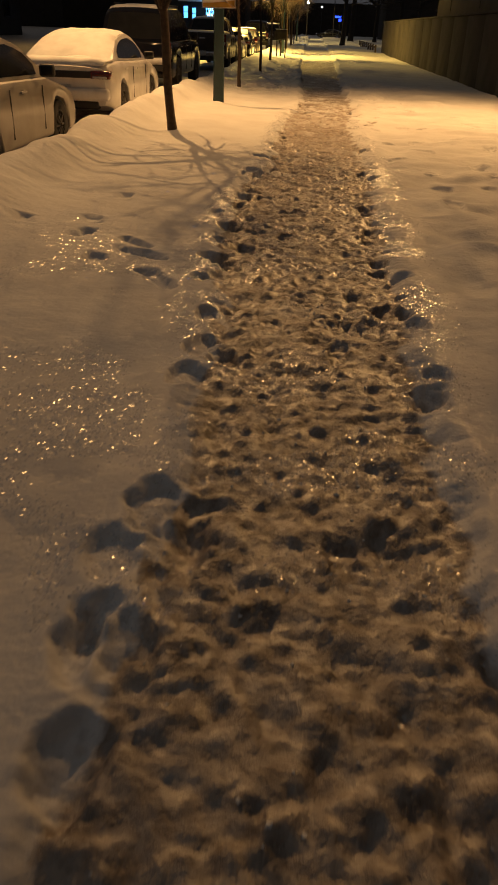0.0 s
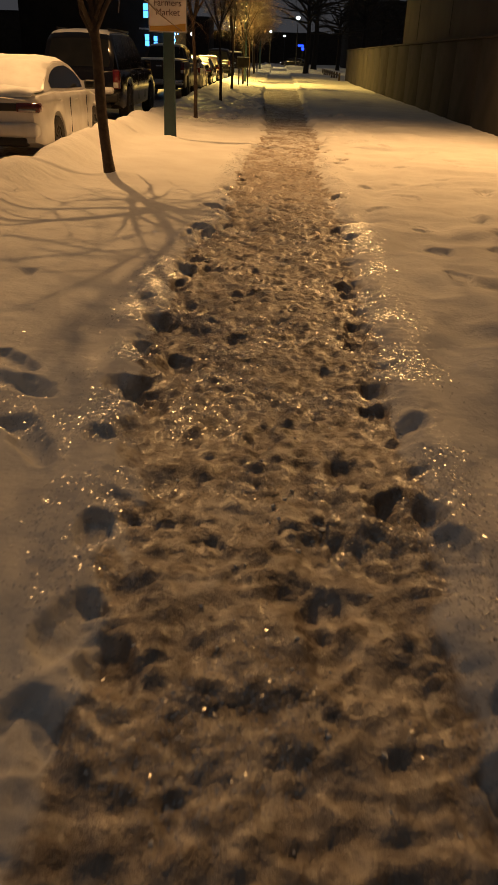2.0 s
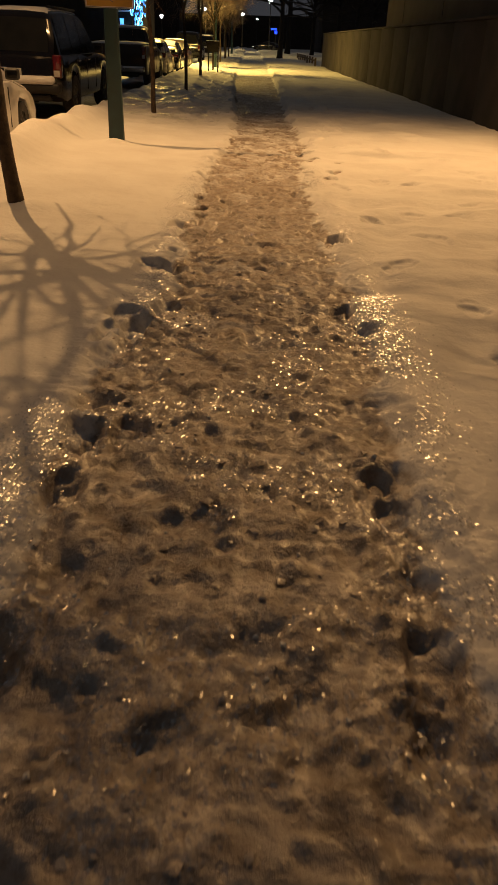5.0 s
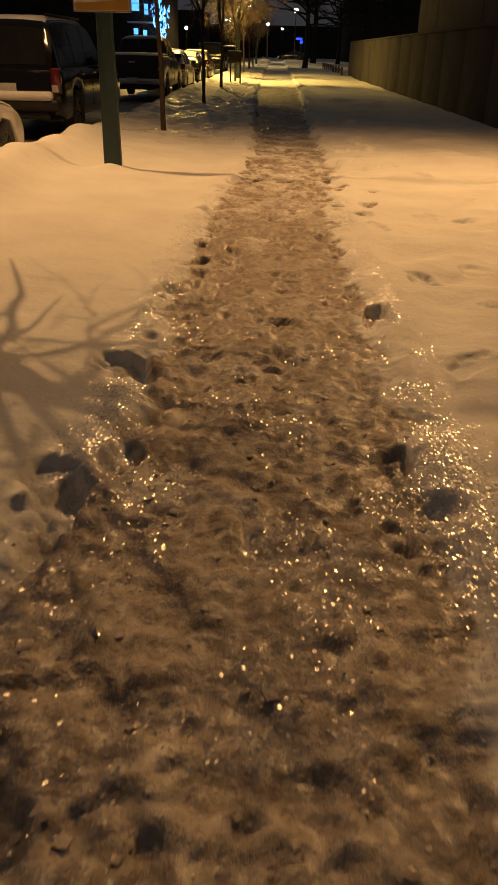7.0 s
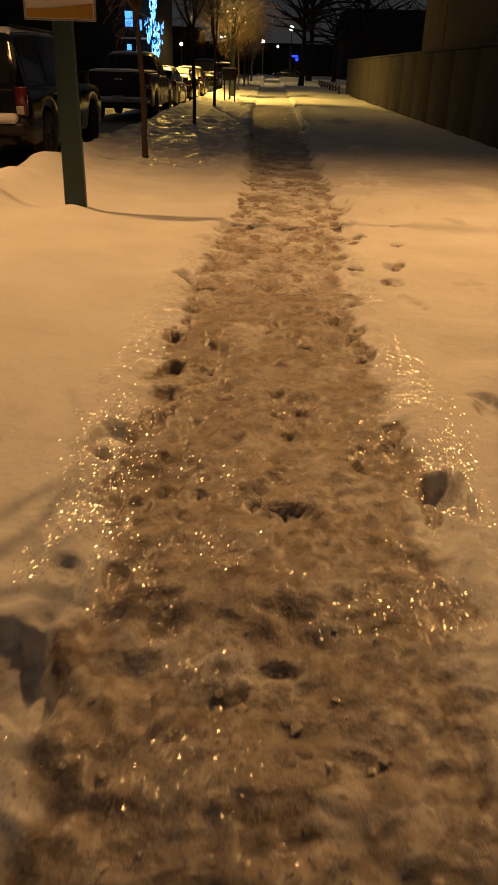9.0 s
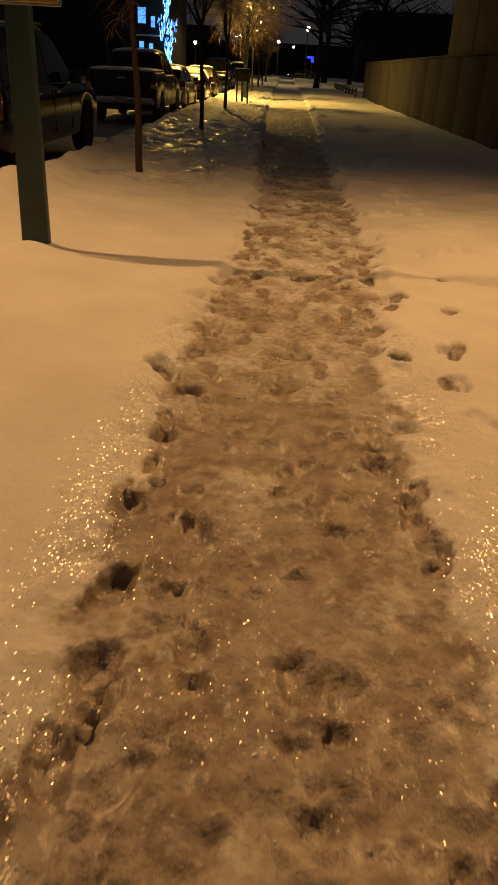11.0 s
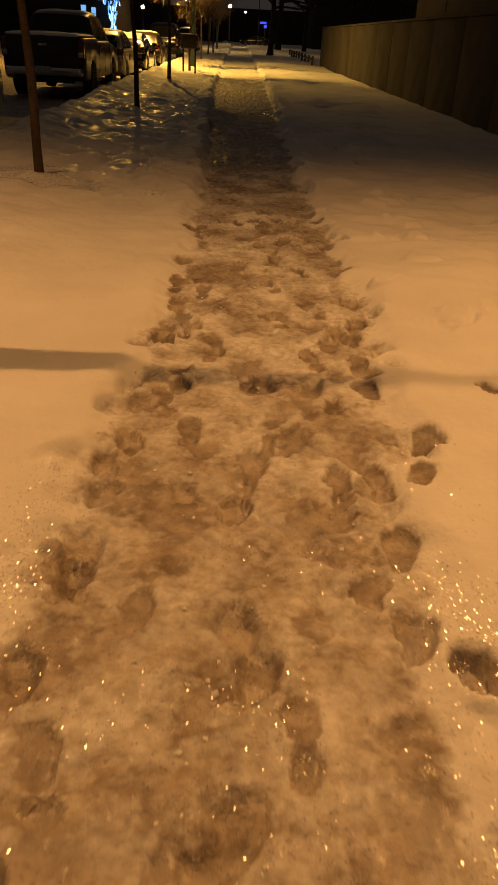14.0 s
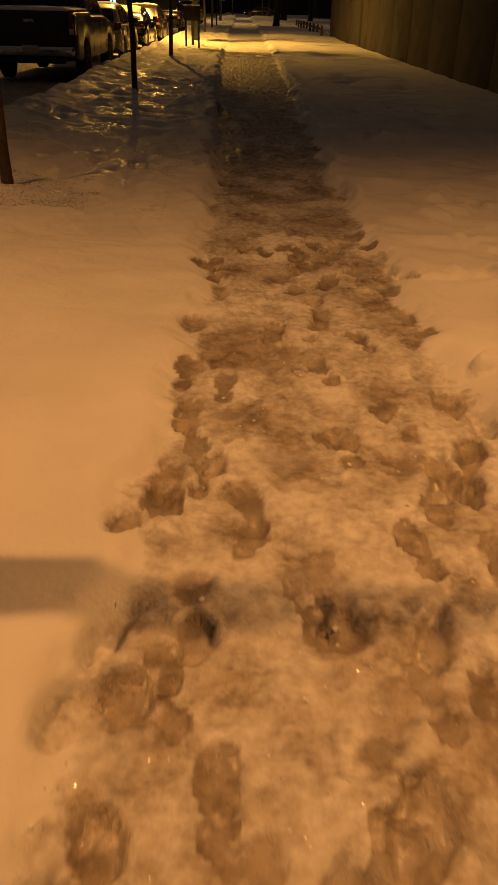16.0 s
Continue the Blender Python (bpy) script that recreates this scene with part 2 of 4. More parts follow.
def wave(x, y, size, seed, octaves=3):
    """Smooth noise, about -1 to 1, with lumps of that size in metres."""
    total, amp, norm = 0.0, 1.0, 0.0
    for o in range(octaves):
        u, v = x / size * 2 ** o + 17.3 * o, y / size * 2 ** o - 9.1 * o
        iu, iv = np.floor(u), np.floor(v)
        fu, fv = u - iu, v - iv
        fu, fv = fu * fu * (3 - 2 * fu), fv * fv * (3 - 2 * fv)
        a, b2 = lattice(iu, iv, seed + o), lattice(iu + 1, iv, seed + o)
        c, d = lattice(iu, iv + 1, seed + o), lattice(iu + 1, iv + 1, seed + o)
        total = total + amp * ((a * (1 - fu) + b2 * fu) * (1 - fv) + (c * (1 - fu) + d * fu) * fv - 0.5) * 2
        norm += amp
        amp *= 0.5
    return total / norm


def puff(x, y, size, seed):
    """Rounded clods with creases between them, about -1 to 1."""
    u = x + 0.22 * size * wave(x, y, size * 0.8, seed + 50, 2)
    v = y + 0.22 * size * wave(x, y, size * 0.8, seed + 60, 2)
    a, c = np.abs(wave(u, v, size, seed, 1)), np.abs(wave(0.8 * u + 0.6 * v, 0.8 * v - 0.6 * u, size * 0.9, seed + 70, 1))
    return 2.6 * np.minimum(a, c + 0.12) - 0.7


def step(a, b, v):
    t = np.clip((v - a) / (b - a), 0, 1)
    return t * t * (3 - 2 * t)


# ---- the ground: one snow sheet with pavement, bank and street ----
def spread(parts):
    return np.unique(np.round(np.concatenate(parts), 4))


XS = spread([-4 - np.geomspace(0.05, 1500, 34), np.arange(-4, -1.7, 0.055), np.arange(-1.7, 2.1, 0.016),
             np.arange(2.1, 5.4, 0.06), 5.4 + np.geomspace(0.05, 1500, 26)])
YS = spread([-1 - np.geomspace(0.1, 400, 14), np.arange(-1, 21, 0.0165), np.arange(21, 36, 0.05), np.arange(36, 70, 0.16),
             np.arange(70, 150, 0.7), 150 + np.geomspace(0.5, 3000, 22)])
EDGE_Y = (-5, 1.4, 2.4, 3.6, 4.8, 6.5, 8.4, 9.6, 11, 12.5, 14.5, 16.4, 17.4, 18.5, 20, 22, 26, 34, 48, 200)
EDGE_L = (-0.55, -0.51, -0.45, -0.52, -0.61, -0.74, -0.75, -0.52, -0.50, -0.54, -0.52, -0.42, -0.34, -0.28, -0.27, -0.28, -0.34, -0.55, -0.68, -0.68)
EDGE_R = (0.70, 0.66, 0.56, 0.62, 0.64, 0.68, 0.73, 0.74, 0.77, 0.76, 0.70, 0.84, 0.96, 1.03, 0.97, 0.92, 1.0, 1.10, 1.22, 1.3)


def plain_height(x, y):
    """The snow before feet went over it."""
    h = 0.045 + 0.028 * wave(x, y, 1.6, 3, 3) + 0.009 * wave(x, y, 0.28, 5, 3)
    h = h + 0.055 * step(0.9, 1.4, x) * step(4.6, 2.6, x) * wave(x, y * 1.5, 0.6, 4, 2)
    h = h + 0.045 * step(19.5, 23, y) * step(-0.5, -0.9, x) * puff(x, y * 0.8, 0.42, 6)
    h = h + 0.05 * step(-0.9, -2.2, x)
    h = h + 0.022 * step(16.5, 20, y) * wave(x, y * 1.4, 0.34, 16, 2)
    bumps = 0.008 * step(-2.2, -2.7, x) * step(-3.6, -3.2, x) * puff(x, y, 0.3, 14)
    bank = np.exp(-((x + 3.05 + 0.12 * wave(x, y, 1.5, 8, 2)) / 0.40) ** 2) * (0.25 + 0.13 * wave(x, y, 1.1, 9, 2)) * (1 - 0.45 * step(18, 23, y))
    h = h + bank + bumps + 0.012 * step(-1.6, -2.6, x) * wave(x, y, 0.5, 11, 3)
    road = step(-3.12, -3.75, x)
    h = h * (1 - road) + road * (-0.10 + 0.025 * wave(x, y, 0.9, 12, 3))
    h = h + step(-12.5, -13.2, x) * 0.16
    h = h - 0.03 * step(2.5, 5.0, x)
    for py in (12.2, 17.17, 22.05, 30.4, 40.3):
        h = h + 0.06 * np.exp(-((x + 2.0) ** 2 + (y - py) ** 2) / 0.05)
    for at, tall in ((62.5, 0.10), (70, 0.16), (79, 0.20), (92, 0.26), (108, 0.3), (130, 0.4)):
        h = h + tall * np.exp(-((y - at - 0.35 * x * 0.3) / 1.6) ** 2) * step(-3.0, -1.6, x) * step(9.0, 3.0, x)
    return h


def path_mask(x, y):
    wob = (0.11 + 0.07 * step(10, 14, y)) * wave(x, y, 0.42, 21, 3) + 0.06 * (1 - 0.8 * step(15, 19, y)) * wave(x, y, 0.15, 22, 2)
    lo, hi = np.interp(y, EDGE_Y, EDGE_L) + wob, np.interp(y, EDGE_Y, EDGE_R) + wob
    return step(-0.10, 0.07, x - lo) * step(-0.10, 0.07, hi - x), x - lo, hi - x


def ground_arrays():
    x, y = np.meshgrid(XS, YS)
    near = step(75, 40, y)
    h = plain_height(x, y)
    mask, inl, inr = path_mask(x, y)
    early = 1 - 0.35 * step(10, 15, y)
    lumps = 0.016 * wave(x, y, 0.45, 31, 2) + early * (0.020 * wave(x, y * 1.25, 0.20, 131, 2) + (0.012 * wave(x, y * 1.3, 0.10, 132, 2) + 0.010 * puff(x, y, 0.11, 134) + 0.010 * puff(x, y, 0.056, 133)) * near)
    h = h * (1 - mask) + mask * (lumps - 0.075 * step(19, 27, y) * step(56, 44, y))
    # the low ridge of pushed snow along both edges
    h = h + 0.018 * (np.exp(-((inl + 0.12) / 0.10) ** 2) + np.exp(-((inr + 0.12) / 0.10) ** 2)) * (0.6 + 0.6 * wave(x, y, 0.4, 36, 2)) * near
    late = step(14.3, 15.8, y) * step(24, 20, y)
    patchy_and_shade = 0.76 + (0.55 - 0.15 * late) * wave(x, y, 0.33, 34, 3) - late * (0.09 + 0.45 * wave(x, y, 0.20, 35, 3))
    # near stretch: real dirt, deepened to paint in tree shade and light falloff
    patchy_and_shade = patchy_and_shade + 0.42 * step(9.6, 8.4, y) + 0.12 * step(4, 5, y) * step(6.2, 5.4, y) + 0.16 * step(9.0, 10.2, y) * step(15.4, 14.6, y) - 0.04 * step(4.5, 6, y) * step(12, 10, y)
    road = step(-3.35, -3.7, x) * (0.95 + 0.35 * wave(x, y, 0.8, 61, 3))
    inner = mask * step(-0.02, 0.10, np.minimum(inl, inr))
    packed = road + inner * (patchy_and_shade - 6.0 * lumps) * (1 - 0.20 * step(13.6, 15.4, y) * step(25, 21, y)) * (1 - 0.65 * step(40, 52, y))
    dent = np.zeros_like(h)
    rnd = random.Random(7)

    def foot(fx, fy, turn, half, wide, deep, dirty, sharp=0.0):
        i0, i1 = np.searchsorted(XS, (fx - half * 1.9, fx + half * 1.9))
        j0, j1 = np.searchsorted(YS, (fy - half * 1.9, fy + half * 1.9))
        if i1 - i0 < 3 or j1 - j0 < 3:
            return
        sx, sy = x[j0:j1, i0:i1], y[j0:j1, i0:i1]
        dx, dy = sx - fx, sy - fy
        u, v = dx * math.cos(turn) + dy * math.sin(turn), -dx * math.sin(turn) + dy * math.cos(turn)
        w = wide * (1 - 0.18 * np.clip(-v / half, -1, 1))
        r = np.sqrt((u / w) ** 2 + (v / half) ** 2) + 0.50 * wave(sx, sy, 0.11 - 0.04 * sharp, 41, 3)
        floor_ = step(1.18 - 0.1 * sharp, 0.62 + 0.22 * sharp, r)
        rim = np.exp(-((r - 1.22) / 0.2) ** 2)
        h[j0:j1, i0:i1] += -deep * floor_ + 0.09 * deep * rim
        h[j0:j1, i0:i1] += 0.15 * deep * floor_ * wave(sx, sy, 0.05, 43, 2)
        p = packed[j0:j1, i0:i1]
        packed[j0:j1, i0:i1] = np.maximum(p, dirty * floor_)
        d = dent[j0:j1, i0:i1]
        dent[j0:j1, i0:i1] = np.maximum(d, floor_)

    # the crowd of steps down the middle
    for k in range(460):
        fy = -0.8 + 34 * rnd.random()
        lo, hi = np.interp(fy, EDGE_Y, EDGE_L), np.interp(fy, EDGE_Y, EDGE_R)
        fx = lo + 0.05 + (hi - lo - 0.1) * rnd.random()
        shallow = 0.75 if fy < 9 else 0.7
        foot(fx, fy, rnd.uniform(-0.4, 0.4), rnd.uniform(0.10, 0.16), rnd.uniform(0.055, 0.085), shallow * rnd.uniform(0.006, 0.026), rnd.uniform(0.4, 0.85))
    # the clearer muddy soles of the further stretch: a toe and a heel each
    for k in range(95):
        fy = 11.5 + 9.5 * rnd.random()
        lo, hi = np.interp(fy, EDGE_Y, EDGE_L), np.interp(fy, EDGE_Y, EDGE_R)
        fx, turn = lo + (hi - lo) * rnd.random(), rnd.uniform(-0.35, 0.35)
        deep, grime = rnd.uniform(0.012, 0.03), rnd.uniform(0.8, 1.35)
        foot(fx, fy, turn, rnd.uniform(0.085, 0.105), 0.055, deep, grime, 1.0)
        if k % 3:
            foot(fx + 0.15 * math.sin(turn), fy - 0.15 * math.cos(turn), turn, 0.055, 0.042, deep * 1.3, grime + 0.1, 1.0)
    # heel and toe holes along the edges
    for k in range(44):
        fy = -0.5 + 26 * rnd.random()
        side = rnd.random() < 0.5
        fx = (np.interp(fy, EDGE_Y, EDGE_L) - rnd.uniform(-0.03, 0.13)) if side else (np.interp(fy, EDGE_Y, EDGE_R) + rnd.uniform(-0.03, 0.13))
        foot(fx, fy, rnd.uniform(-0.5, 0.5), rnd.uniform(0.08, 0.14), rnd.uniform(0.05, 0.07), rnd.uniform(0.028, 0.055), rnd.uniform(0.2, 0.6))
    # single deep steps beside the path
    deep_left = ((-0.57, 3.24), (-0.55, 3.64), (-0.52, 2.08), (-0.61, 1.77), (-0.38, 1.88), (-0.47, 1.40), (-0.71, 5.42), (-0.67, 7.84), (-0.47, 7.88), (-0.54, 5.24),
                 (-0.69, 6.50), (-0.65, 7.35), (-0.64, 6.47), (-0.58, 10.47), (-0.47, 9.54), (-0.63, 9.25), (-0.58, 11.87), (-0.41, 3.50), (-0.51, 0.95), (-0.50, 5.80))
    deep_right = ((0.69, 4.13), (0.69, 3.38), (0.65, 3.12), (0.57, 5.56), (0.54, 5.28), (0.62, 1.36), (0.52, 4.43), (0.57, 7.48), (0.58, 7.29), (0.57, 6.52),
                  (0.54, 6.34), (0.80, 11.54), (0.66, 9.58), (0.77, 9.21), (0.57, 9.02), (0.22, 3.59), (-0.18, 4.04), (0.21, 3.78), (0.16, 1.92), (0.32, 4.12), (1.08, 14.7), (1.12, 15.25))
    crust = ((-1.83, 6.24), (-1.52, 5.14), (-1.33, 5.66), (-2.37, 6.03), (-1.12, 5.35))
    muddy = ((-0.45, 13.36), (-0.42, 12.82), (-0.38, 12.33), (-0.42, 12.15), (-0.30, 11.47), (-0.40, 11.35), (-0.17, 11.37), (0.14, 11.31), (0.23, 11.33), (-0.39, 10.90),
             (0.64, 13.49), (0.70, 13.14), (0.69, 12.09), (0.65, 11.90), (0.74, 11.40), (-0.55, 14.72), (-0.36, 14.47), (-0.40, 15.01), (-0.34, 15.47), (-0.46, 13.32), (-0.20, 13.20),
             (0.68, 13.55), (0.63, 13.33), (0.40, 13.21), (0.02, 14.12), (0.39, 14.01), (0.52, 13.78), (0.23, 13.72), (-0.44, 13.96), (1.20, 15.33), (1.02, 14.70), (0.81, 15.08),
             (1.31, 16.14), (-0.33, 15.98), (-0.36, 15.51), (-0.41, 15.09), (-0.03, 16.0), (0.16, 15.90), (0.73, 15.69), (0.88, 16.12), (0.99, 16.43), (0.68, 15.23), (0.83, 15.08))
    muddy_far = ((0.10, 14.52), (0.22, 15.09), (0.17, 15.26), (0.80, 16.96), (1.37, 16.91), (-0.37, 17.43), (0.59, 15.46), (-0.25, 17.57), (-0.27, 16.74), (-0.27, 16.37), (-0.37, 16.20),
                 (-0.11, 16.94), (0.53, 16.95), (0.79, 17.64), (0.91, 17.95), (0.91, 18.33), (0.23, 16.23), (0.35, 18.03), (0.39, 16.41), (-0.45, 12.80), (-0.50, 13.32), (-0.45, 12.13))
    for fx, fy in deep_left:
        foot(fx, fy, rnd.uniform(-0.35, 0.35), rnd.uniform(0.14, 0.18), rnd.uniform(0.075, 0.09), rnd.uniform(0.036, 0.054), 0.25, 0.25)
    for fx, fy, turn, half, wide in ((-0.60, 10.46, 0.8, 0.21, 0.12), (-0.66, 9.22, 0.3, 0.22, 0.11), (-0.54, 14.73, 0.5, 0.15, 0.085), (-0.36, 14.46, 0.3, 0.10, 0.07), (0.81, 11.55, 0.1, 0.12, 0.08)):
        foot(fx, fy, turn, half, wide, 0.06, 0.3, 0.6)
    for fx, fy in deep_right:
        foot(fx, fy, rnd.uniform(-0.35, 0.35), rnd.uniform(0.10, 0.13), rnd.uniform(0.06, 0.075), rnd.uniform(0.032, 0.048) * (0.55 if abs(fx) < 0.4 else 1.0), 0.3, 0.35)
    for fx, fy in crust:
        foot(fx, fy, rnd.uniform(0.2, 0.9), rnd.uniform(0.13, 0.17), 0.075, rnd.uniform(0.03, 0.042), 0.08, 0.2)
    for fx, fy in muddy + muddy_far:
        foot(fx, fy, rnd.uniform(-0.35, 0.35), rnd.uniform(0.08, 0.125), rnd.uniform(0.05, 0.068), rnd.uniform(0.022, 0.042), rnd.uniform(0.9, 1.4), 0.8)
    # long marks dragged through the crust
    foot(-1.0, 4.78, 0.59, 0.3, 0.075, 0.045, 0.05)
    foot(-1.2, 5.35, 1.0, 0.25, 0.07, 0.04, 0.05)
    # old, snowed-in steps across the open snow
    for k in range(60):
        fx, fy = rnd.uniform(1.15, 3.2), rnd.uniform(6, 30)
        foot(fx, fy, rnd.uniform(-0.6, 0.6), rnd.uniform(0.13, 0.2), rnd.uniform(0.09, 0.13), rnd.uniform(0.025, 0.05), 0.05)
    for fx, fy in ((1.14, 13.1), (1.45, 12.4), (1.18, 11.2), (1.0, 10.14), (1.40, 13.3), (1.18, 7.33), (1.21, 6.44), (1.05, 6.0), (1.15, 5.1), (1.28, 11.8), (1.84, 12.3),
                   (1.05, 13.4), (1.5, 8.6), (1.7, 9.6), (1.3, 8.9), (2.1, 10.6), (1.9, 7.4), (1.55, 14.1), (2.0, 13.2)):
        h -= 0.050 * np.exp(-((x - fx) / 0.17) ** 2 - ((y - fy - 0.3 * (x - fx)) / 0.30) ** 2)
    for k in range(3):
        foot(rnd.uniform(-2.3, -0.9), rnd.uniform(3.2, 7.5), rnd.uniform(-0.9, 0.9), rnd.uniform(0.12, 0.17), rnd.uniform(0.06, 0.08), rnd.uniform(0.02, 0.05), 0.08)
    for fx, fy in ((1.79, 22.58), (1.59, 21.65), (1.71, 20.68), (1.43, 20.01), (1.56, 19.35), (1.86, 25.52)):
        foot(fx, fy, rnd.uniform(0.6, 1.5), rnd.uniform(0.14, 0.19), rnd.uniform(0.09, 0.12), -rnd.uniform(0.035, 0.05), 0.0)
    for k in range(14):
        foot(rnd.uniform(1.15, 2.5), rnd.uniform(16.5, 27), rnd.uniform(-1.5, 1.5), rnd.uniform(0.09, 0.17), rnd.uniform(0.06, 0.11), -rnd.uniform(0.02, 0.045), 0.0)
    # glazed ice: along the edges of the path and in flat sheets on the crust
    band = np.exp(-((inl + 0.06) / 0.20) ** 2) + np.exp(-((inr + 0.12) / 0.20) ** 2)
    sheet = step(-0.10, 0.30, wave(x, y, 1.3, 51, 3)) * step(10, 4, y) * (1 - mask)
    tail = step(-0.12, 0.06, wave(x, y * 0.7, 0.22, 54, 3)) * step(-0.5, 0.1, wave(x, y, 1.1, 55, 2)) * step(19, 23, y) * step(-0.4, -0.8, x) * step(-3.2, -2.4, x)
    glaze = np.clip(band * step(-0.45, 0.1, wave(x, y, 0.6, 52, 3) + 0.6 * step(5, 7, y)) * step(16.5, 14, y) + 0.5 * sheet * step(-0.3, 0.2, wave(x, y, 0.22, 56, 2)), 0, 1) * (1 - 0.8 * dent)
    saw = y / 0.11 + 2.4 * wave(x, y, 0.13, 57, 3)
    saw = saw - np.floor(saw)
    h = h + 0.013 * np.clip(band, 0, 1) * step(16, 14, y) * step(4, 6, y) * (1 - dent) * np.minimum(saw, (1 - saw) * 3.5)
    glaze = np.maximum(glaze, 2.0 * tail)
    h = h - 0.012 * np.minimum(glaze, 1) * (1 - mask)
    return x, y, h, np.clip(packed, 0, 1.5), glaze


GX, GY, GH, PACKED, GLAZE = ground_arrays()


def ground_z(px, py):
    return float(GH[np.abs(YS - py).argmin(), np.abs(XS - px).argmin()])


def build_ground():
    rows, cols = GH.shape
    me = bpy.data.meshes.new("ground")
    me.vertices.add(rows * cols)
    me.vertices.foreach_set("co", np.stack([GX, GY, GH], -1).astype(np.float32).ravel())
    i = (np.arange(rows - 1)[:, None] * cols + np.arange(cols - 1)[None]).ravel()
    quads = np.stack([i, i + 1, i + 1 + cols, i + cols], -1).astype(np.int32)
    me.loops.add(quads.size)
    me.loops.foreach_set("vertex_index", quads.ravel())
    me.polygons.add(len(quads))
    me.polygons.foreach_set("loop_start", np.arange(0, quads.size, 4, dtype=np.int32))
    me.update(calc_edges=True)
    for key, data in (("packed", PACKED), ("glaze", GLAZE)):
        me.attributes.new(key, "FLOAT", "POINT").data.foreach_set("value", data.astype(np.float32).ravel())
    me.materials.append(SNOW_GROUND)
    me.shade_smooth()
    tagged(new("ground", me), "snow-covered pavement and street with a brown trodden icy path", "ground", kind="structure")


build_ground()


# ---- the wall and buildings ----
def wall_panels():
    base = tagged(new("wall_east"), "long weathered concrete wall of upright cast panels", "wall", kind="structure")
    width, y0 = 3.0, -12.0
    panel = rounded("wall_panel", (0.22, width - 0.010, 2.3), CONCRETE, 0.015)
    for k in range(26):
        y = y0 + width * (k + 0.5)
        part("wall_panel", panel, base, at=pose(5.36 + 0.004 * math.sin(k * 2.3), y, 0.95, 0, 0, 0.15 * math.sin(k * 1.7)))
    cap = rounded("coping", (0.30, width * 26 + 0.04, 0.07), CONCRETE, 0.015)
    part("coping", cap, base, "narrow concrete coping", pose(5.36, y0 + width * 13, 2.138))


wall_panels()


def windows_for(parent, x, ys, zs, w, h, face):
    """Windows with frames let into a wall that faces along x."""
    pane = rounded("window_pane", (0.04, w, h), WINDOW, 0)
    bar = rounded("window_frame", (0.07, w + 0.12, 0.07), TRIM, 0.01)
    post = rounded("window_frame", (0.07, 0.07, h + 0.1), TRIM, 0.01)
    for y in ys:
        for z in zs:
            p = part("window", pane, parent, at=pose(x + face * 0.02, y, z))
            for s in (-1, 1):
                part("window_frame", bar, p, at=pose(face * 0.02, 0, s * h / 2))
                part("window_frame", post, p, at=pose(face * 0.02, s * w / 2, 0))


def block(name, size, at, mat, label):
    ob = tagged(new(name), label, "building", kind="structure")
    ob.matrix_basis = pose(*at)
    part("wall", rounded("wall", size, mat, 0.03, (0, 0, size[2] / 2)), ob)
    part("roof", rounded("roof", (size[0] + 0.3, size[1] + 0.3, 0.25), TRIM, 0.03, (0, 0, size[2] + 0.13)), ob)
    return ob


hall = block("building", (12, 58, 9.5), (11.62, 11.4, 0), RENDERED, "tall plain rendered building close behind the concrete wall")
seam = rounded("panel_joint", (0.03, 0.06, 7.2), TRIM, 0.005)
for k in range(9):
    part("panel_joint", seam, hall, at=pose(-6.0, 28.2 - 6.4 * k - 3, 5.9))
terrace = block("building", (14, 88, 13), (-38, 44.5, 0), BRICK, "dark brick apartment building across the street")
windows_for(terrace, 7.0, [-40 + 5.0 * k for k in range(17)], (2.6, 5.8, 9.0), 1.5, 1.7, 1)


# ---- street lamps on green poles ----
def street_lamp(y, parent_label):
    ob = tagged(new("street_lamp"), parent_label, "street lamp", group="street lamps along the pavement")
    x0 = -1.97
    ob.matrix_basis = pose(x0, y, 0)
    taper = lambda v: Vector((v.x * (1 - 0.68 * (v.z > 0)), v.y * (1 - 0.35 * (v.z > 0)), v.z))
    part("pole", rounded("pole", (0.23, 0.11, LAMP_Z + 0.3), GREEN, 0.02, (0, 0, LAMP_Z / 2 + 0.05), 2, taper), ob, "dark green tapered pole")
    part("base_plate", rounded("base_plate", (0.34, 0.34, 0.05), GREEN, 0.01, (0, 0, 0.03)), ob)
    v, f = [], []
    reach = LAMP_X - x0
    pts = [Vector((reach * s, 0, LAMP_Z - 0.25 + 0.42 * math.sin(s * math.pi * 0.55))) for s in np.linspace(0, 1, 9)]
    tube(v, f, pts, [0.05 - 0.015 * k / 8 for k in range(9)], 8)
    part("arm", shape("arm", v, f, GREEN), ob)
    head = part("lamp_head", rounded("lamp_head", (0.75, 0.32, 0.16), METAL, 0.05, (reach - 0.1, 0, LAMP_Z + 0.24), 3), ob, "grey cobra-head lamp housing")
    part("lens", rounded("lens", (0.36, 0.22, 0.03), WARM, 0.01, (reach, 0, LAMP_Z + 0.152)), head, "glowing orange lens")
    return ob


